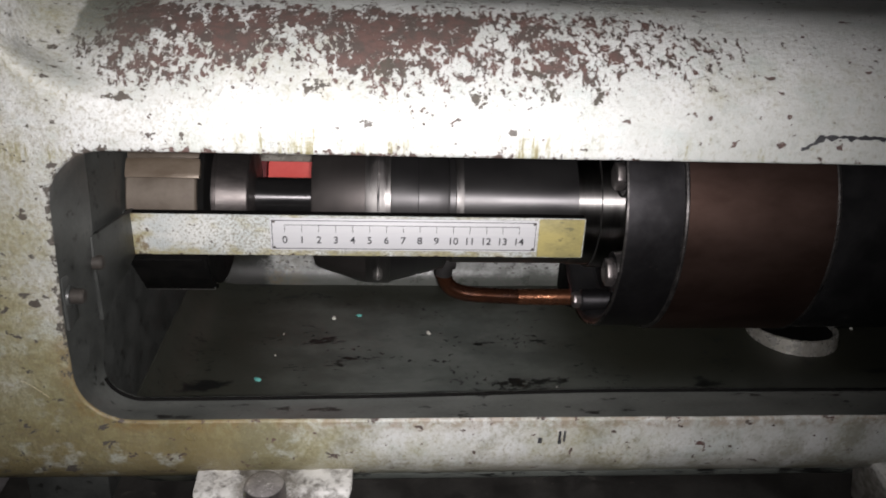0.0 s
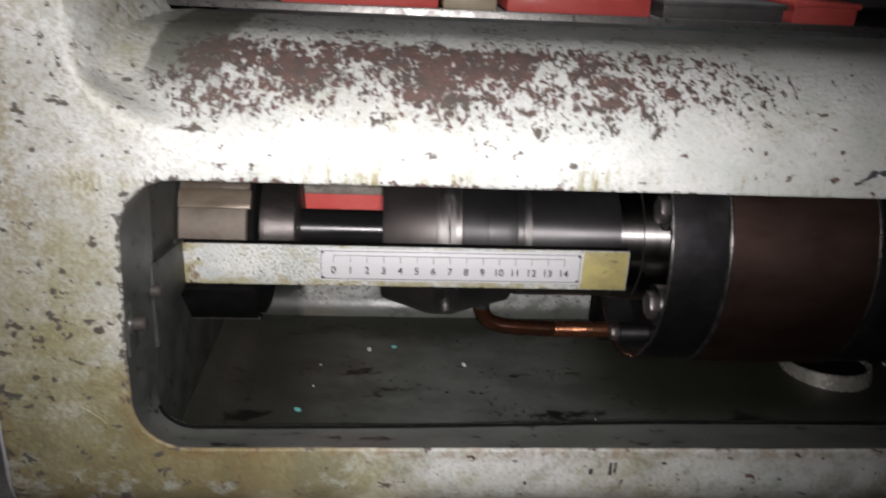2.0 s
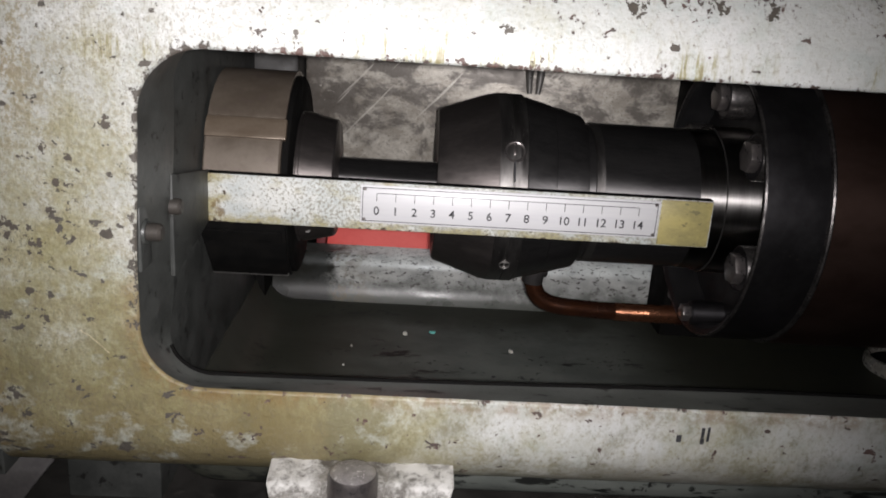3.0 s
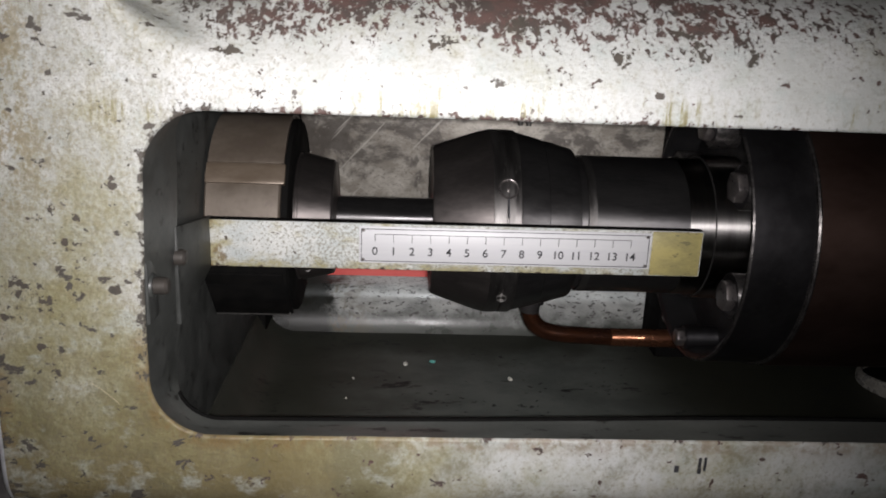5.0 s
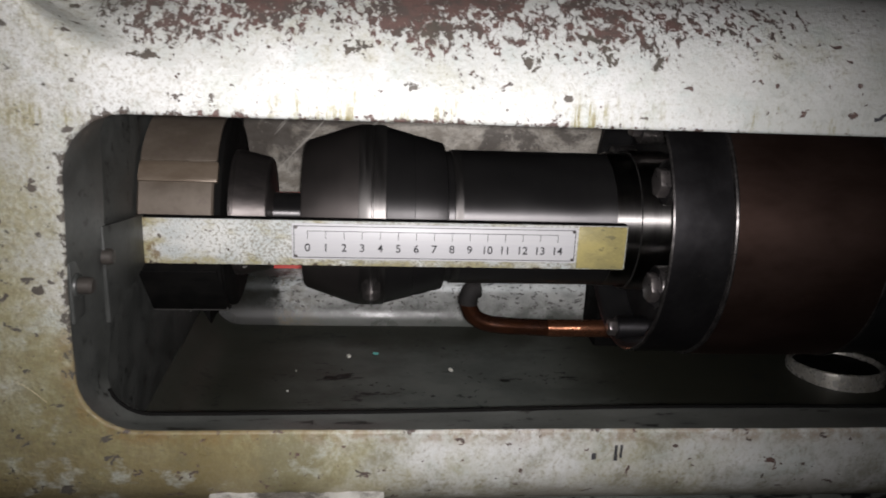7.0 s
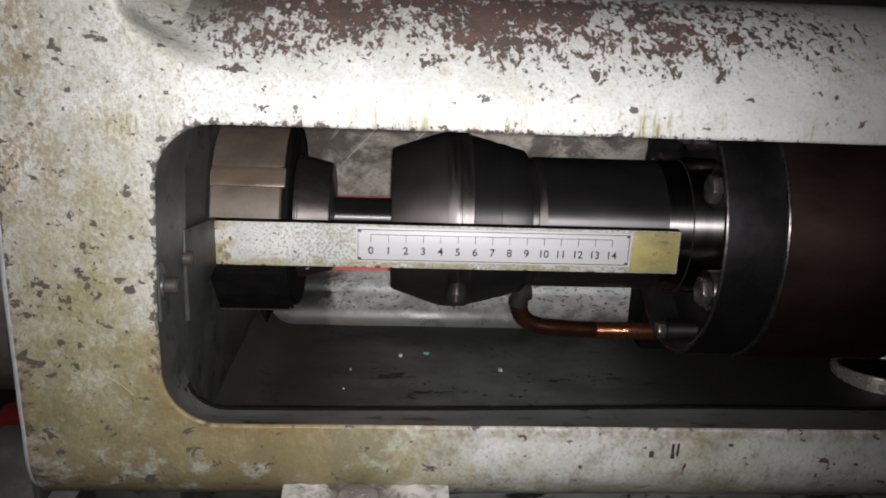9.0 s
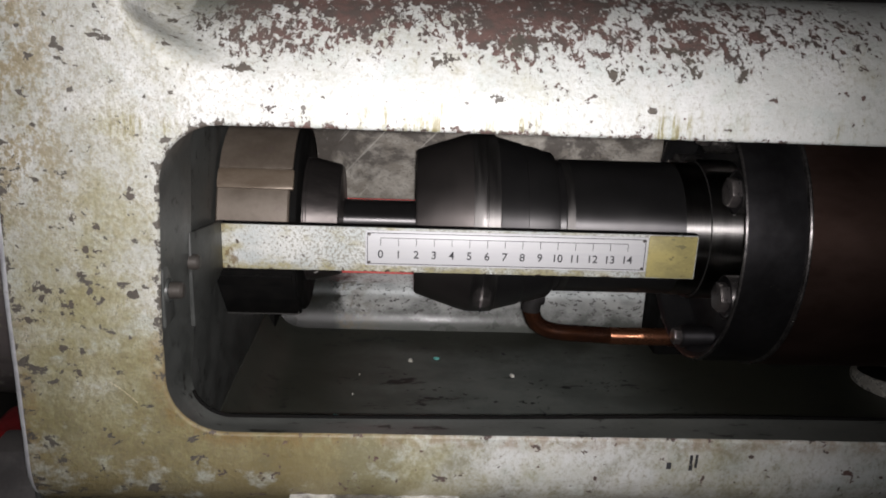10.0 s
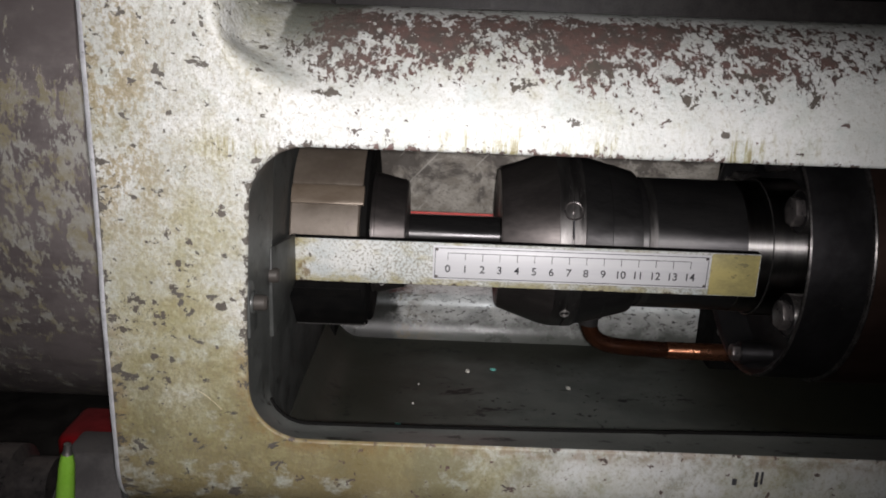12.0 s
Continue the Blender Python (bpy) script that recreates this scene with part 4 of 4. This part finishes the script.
def scale_bar():
    t = thing("scale_bar", "mottled pale painted steel bar carrying a stroke scale", "scale bar")
    part("bar", box(-0.1875, 0.087, 0.5985, 0.6045, 1.1143, 1.1405, 0.0007), BAR, t, "mottled pale painted flat bar")
    part("oily_top", box(-0.187, 0.0865, 0.5992, 0.6044, 1.1403, 1.1409, 0.0002), NEARBLACK, t, "black oily dirt along the top edge")
    part("yellow_end", box(0.0583, 0.0862, 0.5980, 0.5990, 1.1150, 1.1400, 0.0003), OLIVE, t, "yellowed painted end")
    plate = part("scale_plate", box(-0.1035, 0.0575, 0.5974, 0.5986, 1.1185, 1.1392, 0.0004), PLATE, t, "aluminium scale plate numbered from 0 to 14")
    y = 0.5972
    edge = 0.00035
    for x0, x1, z0, z1 in ((-0.1022, 0.0562, 1.1378, 1.1378), (-0.1022, 0.0562, 1.1197, 1.1197), (-0.1022, -0.1022, 1.1197, 1.1378), (0.0562, 0.0562, 1.1197, 1.1378)):
        part("border_line", box(x0 - edge / 2, x1 + edge / 2, y, y + 0.0004, z0 - edge / 2, z1 + edge / 2), INK, plate)
    part("scale_line", box(-0.0948, 0.0462, y, y + 0.0004, 1.1348, 1.1351), INK, plate)
    for k in range(15):
        x = -0.0948 + 0.141 * k / 14
        part("tick", box(x - 0.00016, x + 0.00016, y, y + 0.0004, 1.1305, 1.1348), INK, plate)
        numeral(str(k), plate, pose(x, y, 1.1252, 90), 0.0064)
    for x in (-0.1012, 0.0552):
        for z in (1.1205, 1.1370):
            part("rivet", lathe([(-0.0004, 0.0), (-0.0003, 0.0006), (0.0, 0.0009)], 12, turn=pose(x, y, z, 0, 0, 90)), DARKBOLT, plate)
    part("bracket", box(-0.205, -0.170, 0.6045, 0.612, 1.116, 1.139, 0.001), INNER, t, "dark bracket behind the bar")
    part("brace", prism([(0.607, 1.1405), (0.536, 1.1530), (0.536, 1.1050), (0.607, 1.1150)], -0.1860, -0.1835, 0.0005), END, t, "dark side plate of the bracket")
    return t


scale_bar()


def wall_bolts():
    strip = thing("wall_strip", "dull metal strip at the window's edge", "metal strip")
    dull = surface("dull_brown_bolt", (0.075, 0.066, 0.058), (0.05, 0.045, 0.04), 0.5, 0.3, 150)
    part("strip_plate", box(-0.1895, -0.1863, 0.500, 0.514, 1.119, 1.147, 0.0008), INNER, strip)
    for x, y, z in ((-0.1792, 0.506, 1.135), (-0.1798, 0.5375, 1.138)):
        b = thing("wall_bolt", "small dull steel bolt in the dark end wall", "bolt", "bolts in the end wall")
        part("bolt_head", lathe([(0.0, 0.0), (0.0, 0.0028), (-0.0012, 0.0038), (-0.006, 0.0038)], 20, turn=pose(x, y, z)), dull, b)
        part("bolt_shank", lathe([(-0.006, 0.005), (-0.007, 0.0055), (-0.017, 0.0055)], 20, turn=pose(x, y, z)), INNER, b)


wall_bolts()


def drain_ring():
    t = thing("drain_collar", "dull zinc drain collar standing in the pan", "drain collar", at=pose(0.2965, 0.701, 1.0005, -6))
    prof = [(-0.010, 0.0310), (0.0055, 0.0310), (0.0075, 0.0316), (0.0082, 0.0330), (0.0075, 0.0346), (0.005, 0.0351), (-0.012, 0.0357)]
    part("collar_ring", lathe(prof, 64, turn=pose(0, 0, 0, 0, -90)), SILVER, t)
    # the collar's dark inside, put in as a black disc
    part("drain_hole", lathe([(0.0045, 0.0), (0.0045, 0.0312)], 48, turn=pose(0, 0, 0, 0, -90)), NEARBLACK, t)


drain_ring()


def chip(x, y, z, size, material, label, turn=0):
    bm = bmesh.new()
    bmesh.ops.create_icosphere(bm, subdivisions=1, radius=size)
    for v in bm.verts:
        v.co = Vector((v.co.x * 0.8, v.co.y * 1.3, v.co.z * 0.6)) * (1 + 0.4 * noise.noise(v.co * 900 + Vector((x, y, z)) * 50))
    ob = part("plastic_chip", bm, material, at=pose(x, y, z + size * 0.45, 0, 0, turn), smooth=0)
    return tagged(ob, label, "chip", "plastic chips")


for x, y, s, m, r in ((-0.075, 0.7233, 0.0021, CHIPW, 5), (-0.055, 0.728, 0.0021, CHIPT, 70), (0.0, 0.700, 0.0023, CHIPW, 20), (-0.123, 0.635, 0.0024, CHIPT, 60),
                      (-0.112, 0.699, 0.0009, CHIPW, 0), (-0.115, 0.668, 0.0009, CHIPW, 0), (0.352, 0.708, 0.0018, CHIPW, 0), (0.088, 0.626, 0.0007, CHIPW, 0)):
    chip(x, y, 1.0, s, m, "small teal plastic chip on the oily pan" if m is CHIPT else "small white plastic chip on the oily pan", r)


def hanging_clip():
    t = thing("spring_clip", "small bright spring clip hanging under the beam", "clip")
    for side in (-1, 1):
        turn = pose(0.006 + side * 0.0030, 0.75, 1.176, 0, -90 + side * 4)
        part("clip_leg", lathe([(0.0, 0.0), (0.0, 0.0016), (0.016, 0.0030), (0.022, 0.0046), (0.034, 0.0050), (0.070, 0.0050), (0.070, 0.0)], 20, turn=turn), STEEL, t, "tapered bright leg")


hanging_clip()


# ---- below the rail: lugs, bolts and the bed ----
def lug(x):
    t = thing("clamp_lug", "rough white-splashed lug with a dark bolt under the rail", "lug", "lugs under the rail", at=pose(x, 0, 0))
    bm = prism([(0.476, 0.992), (0.476, 1.022), (0.484, 1.034), (0.520, 1.036), (0.520, 0.992)], -0.037, 0.037, 0.002)
    bmesh.ops.subdivide_edges(bm, edges=[e for e in bm.edges if abs(e.verts[0].co.x - e.verts[1].co.x) > 0.02], cuts=24)
    for v in bm.verts:
        if v.co.z > 1.01:
            v.co.z += 0.0016 * noise.noise(v.co * 150) + 0.0010 * noise.noise(v.co * 420)
            v.co.y += 0.0012 * noise.noise(v.co * 170 + Vector((3, 1, 2)))
            v.co.x *= 1.0 + 0.12 * smooth_step(1.020, 1.036, v.co.z)
        else:
            v.co.x *= 0.9
    part("lug_body", bm, LUG, t)
    # the head's glint and its dark side are put into two colours
    b = part("bolt", lathe([(0.0, 0.0), (0.0, 0.0075), (-0.0015, 0.0098)], 32, turn=pose(-0.003, 0.480, 1.043, 0, -90)), BOLTTOP, t, "bright round bolt head")
    part("bolt_side", lathe([(-0.0015, 0.0098), (-0.004, 0.0108), (-0.03, 0.0108)], 32, turn=pose(-0.003, 0.480, 1.043, 0, -90)), DARKBOLT, b, "dark side of the bolt")
    return t


lug(-0.0925)
lug(0.282)
bed = tagged(part("machine_bed", box(-0.256, 0.9, 0.30, 0.90, 0.30, 0.994, 0.004), BED), "dark oily machine bed under the casting", "machine bed", kind="structure")
tagged(part("side_deck", box(-0.9, -0.26, 0.30, 0.90, 0.30, 0.90, 0.004), BED), "dark lower machine deck beside the bed", "machine deck", kind="structure")
for x, y, s in ((0.237, 0.505, 0.003), (0.217, 0.498, 0.0025), (0.226, 0.508, 0.002), (0.19, 0.503, 0.0015)):
    chip(x, y, 0.994, s, CHIPW, "white plastic chip on the machine bed", 30)


# ---- beyond the post and behind the machine ----
def side_barrel():
    t = thing("clamp_cylinder", "large brown cylinder with flaking pale paint", "cylinder", at=pose(-0.262, 1.0, 1.186))
    part("shell", lathe([(0.0, 0.312), (0.0, 0.317), (-0.004, 0.322), (-0.5, 0.322), (-0.5, 0.0)], 160), RUST, t)
    part("end_ring", lathe([(0.006, 0.302), (0.006, 0.312), (0.0, 0.3125)], 160), DARKBOLT, t, "dark steel end ring")
    return t


side_barrel()
# slope added so that the red sheet catches the downlight
tagged(part("red_chute", prism([(0.86, 1.006), (0.974, 1.1456), (0.985, 1.143), (0.868, 0.998)], -0.148, -0.03, 0.001), RED), "bright red sloping sheet-metal chute behind the machine", "chute")
# the chute's side face, its shade put into a darker red
tagged(part("chute_cheek", prism([(0.855, 1.006), (0.970, 1.1515), (0.990, 1.143), (0.868, 0.994)], -0.157, -0.149, 0.001), SHADERED), "dark red side plate of the sheet-metal chute", "chute plate")
chute_leg = tagged(part("chute_stand", box(-0.12, -0.05, 0.90, 0.93, 0.30, 1.045, 0.003), GREY), "grey stand under the red chute", "stand")


def shelf_row():
    shelf = thing("rear_shelf", "grey steel shelf behind the machine", "shelf")
    part("shelf_board", box(-0.8, 1.2, 0.993, 1.30, 1.237, 1.243, 0.001), GREY, shelf)
    part("front_lip", box(-0.8, 1.2, 0.988, 0.9925, 1.220, 1.2445, 0.0012), STEEL, shelf, "bright bent front lip")
    part("back_lip", box(-0.8, 1.2, 1.3005, 1.305, 1.220, 1.30, 0.0012), GREY, shelf)
    for x0, x1, z, m, label in ((-0.175, -0.014, 0.023, RED, "red plastic tray on the rear shelf"), (-0.010, 0.046, 0.021, CREAM, "cream block on the rear shelf"), (0.056, 0.207, 0.023, RED, "red plastic tray on the rear shelf"),
                                (0.22, 0.35, 0.018, GREY, "grey block on the rear shelf"), (0.36, 0.43, 0.022, RED, "red plastic tray on the rear shelf"), (-0.25, -0.19, 0.016, GREY, "grey block on the rear shelf")):
        b = thing("storage_box", label, "box", "boxes on the rear shelf")
        part("box_body", box(x0, x1, 1.0, 1.10, 1.243, 1.243 + z, 0.003), m, b)
        part("box_rim", box(x0 - 0.002, x1 + 0.002, 0.997, 1.103, 1.243 + z - 0.005, 1.243 + z + 0.001, 0.0015), m, b)


shelf_row()


def left_corner():
    r = thing("valve_body", "red painted valve body low behind the post", "valve")
    part("valve_block", box(-0.376, -0.262, 0.67, 0.72, 0.90, 0.962, 0.008, 4), DARKRED, r)
    part("tie_wire", sweep([(-0.353, 0.655, 0.964), (-0.3535, 0.652, 0.955), (-0.352, 0.651, 0.946), (-0.3545, 0.650, 0.937)], 0.0008, 8, 5), CREAM, r, "thin pale wire")
    part("valve_cap", lathe([(0, 0), (0, 0.008), (0.01, 0.008), (0.012, 0.006), (0.012, 0)], 20, turn=pose(-0.345, 0.675, 0.945, 0, 0, 90)), CREAM, r)
    g = thing("drive_motor", "dark grey motor block low behind the post", "motor")
    part("motor_block", prism([(0.60, 0.90), (0.60, 0.955), (0.624, 0.9775), (0.655, 0.9775), (0.655, 0.90)], -0.346, -0.262, 0.003), GREY, g)
    part("motor_drum", lathe([(-0.12, 0.0), (-0.12, 0.022), (-0.045, 0.022), (-0.041, 0.026), (-0.024, 0.026), (-0.02, 0.018), (0.0, 0.018), (0.0, 0.0)], 40, turn=pose(-0.352, 0.625, 0.953)), DARKBOLT, g, "dark drum")
    part("motor_foot", box(-0.46, -0.352, 0.61, 0.65, 0.90, 0.95, 0.003), GREY, g)
    p = thing("green_marker", "bright green pen-like tool with a metal tip", "pen")
    part("barrel", lathe([(0.0, 0.0), (0.0, 0.0060), (0.10, 0.0052), (0.124, 0.0042), (0.130, 0.0030)], 16, turn=pose(-0.318, 0.541, 0.90, 0, -82)), GREEN, p, "green plastic barrel")
    part("tip", lathe([(0.130, 0.0030), (0.132, 0.0022), (0.136, 0.0020), (0.137, 0.0)], 14, turn=pose(-0.318, 0.541, 0.90, 0, -82)), STEEL, p, "metal tip")


left_corner()


# ---- the workshop shell ----
def room():
    for name, b, m in (("floor", (-3, 3, -2.5, 3.5, -0.1, 0.0), CONCRETE), ("ceiling", (-3, 3, -2.5, 3.5, 2.8, 2.9), WALLS), ("wall_north", (-3, 3, 3.5, 3.6, 0, 2.8), WALLS),
                       ("wall_south", (-3, 3, -2.6, -2.5, 0, 2.8), WALLS), ("wall_west", (-3.1, -3, -2.5, 3.5, 0, 2.8), WALLS), ("wall_east", (3, 3.1, -2.5, 3.5, 0, 2.8), WALLS)):
        tagged(part(name, box(*b), m, smooth=0), "grey workshop " + name.split("_")[0], name.split("_")[0], kind="structure")


room()


# ---- the camera's own torch, out of view, which lights the machine ----
def torch():
    g = Net("torch_glow")
    em = g.n.new("ShaderNodeEmission")
    em.inputs[0].default_value, em.inputs[1].default_value = (1.0, 0.955, 0.965, 1), TORCH
    g.l.new(em.outputs[0], g.n["Material Output"].inputs["Surface"])
    t = thing("camera_torch", "unseen torch beside the lens lighting the machine", "torch")
    part("lens", lathe([(0.0, 0.0), (0.0, 0.004)], 20, turn=pose(0, 0, 0, 0, 90)), g.m, t, "glowing lens")
    # unseen housing, added so that its deep rim narrows the beam
    part("housing", lathe([(-0.0098, 0.0060), (0.0006, 0.0060), (0.0006, 0.0064), (0.012, 0.0064), (0.012, 0.0)], 20, turn=pose(0, 0, 0, 0, -90)), HOSE, t)
    return t


lamp_body = torch()


# ---- what moves ----
def motions():
    # the torch keeps its place beside the lens
    walk(lamp_body, [(t, m @ pose(0.006, -0.001, 0.012, 5, 5)) for t, m in PATH])
    # the coupling slides back while it turns, stands, shoots forward and slides back again
    slide = ((0, -0.0185), (0.5, -0.0148), (1, -0.0110), (1.5, -0.0070), (2, -0.0032), (2.5, 0.0), (5.3, 0.0), (5.5, -0.003), (5.7, -0.020), (5.9, -0.0300), (6.1, -0.0365), (6.3, -0.0386), (6.9, -0.0390),
             (9, -0.0210), (9.5, -0.0165), (10, -0.0125), (10.5, -0.0085), (11, -0.0045), (11.5, 0.0), (12, 0.0))
    rate = 720.0
    rows = []
    for k in range(121):
        t = k / 10
        x = float(np.interp(t, [a for a, _ in slide], [b for _, b in slide]))
        turn = -rate * (2.5 - t) if t < 2.5 else 0.0 if t < 6.9 else min(rate * (t - 6.9), rate * 4.5)
        rows.append((t, pose(x, AXIS_Y, AXIS_Z, turn % 360)))
    walk(coupling, rows)


motions()
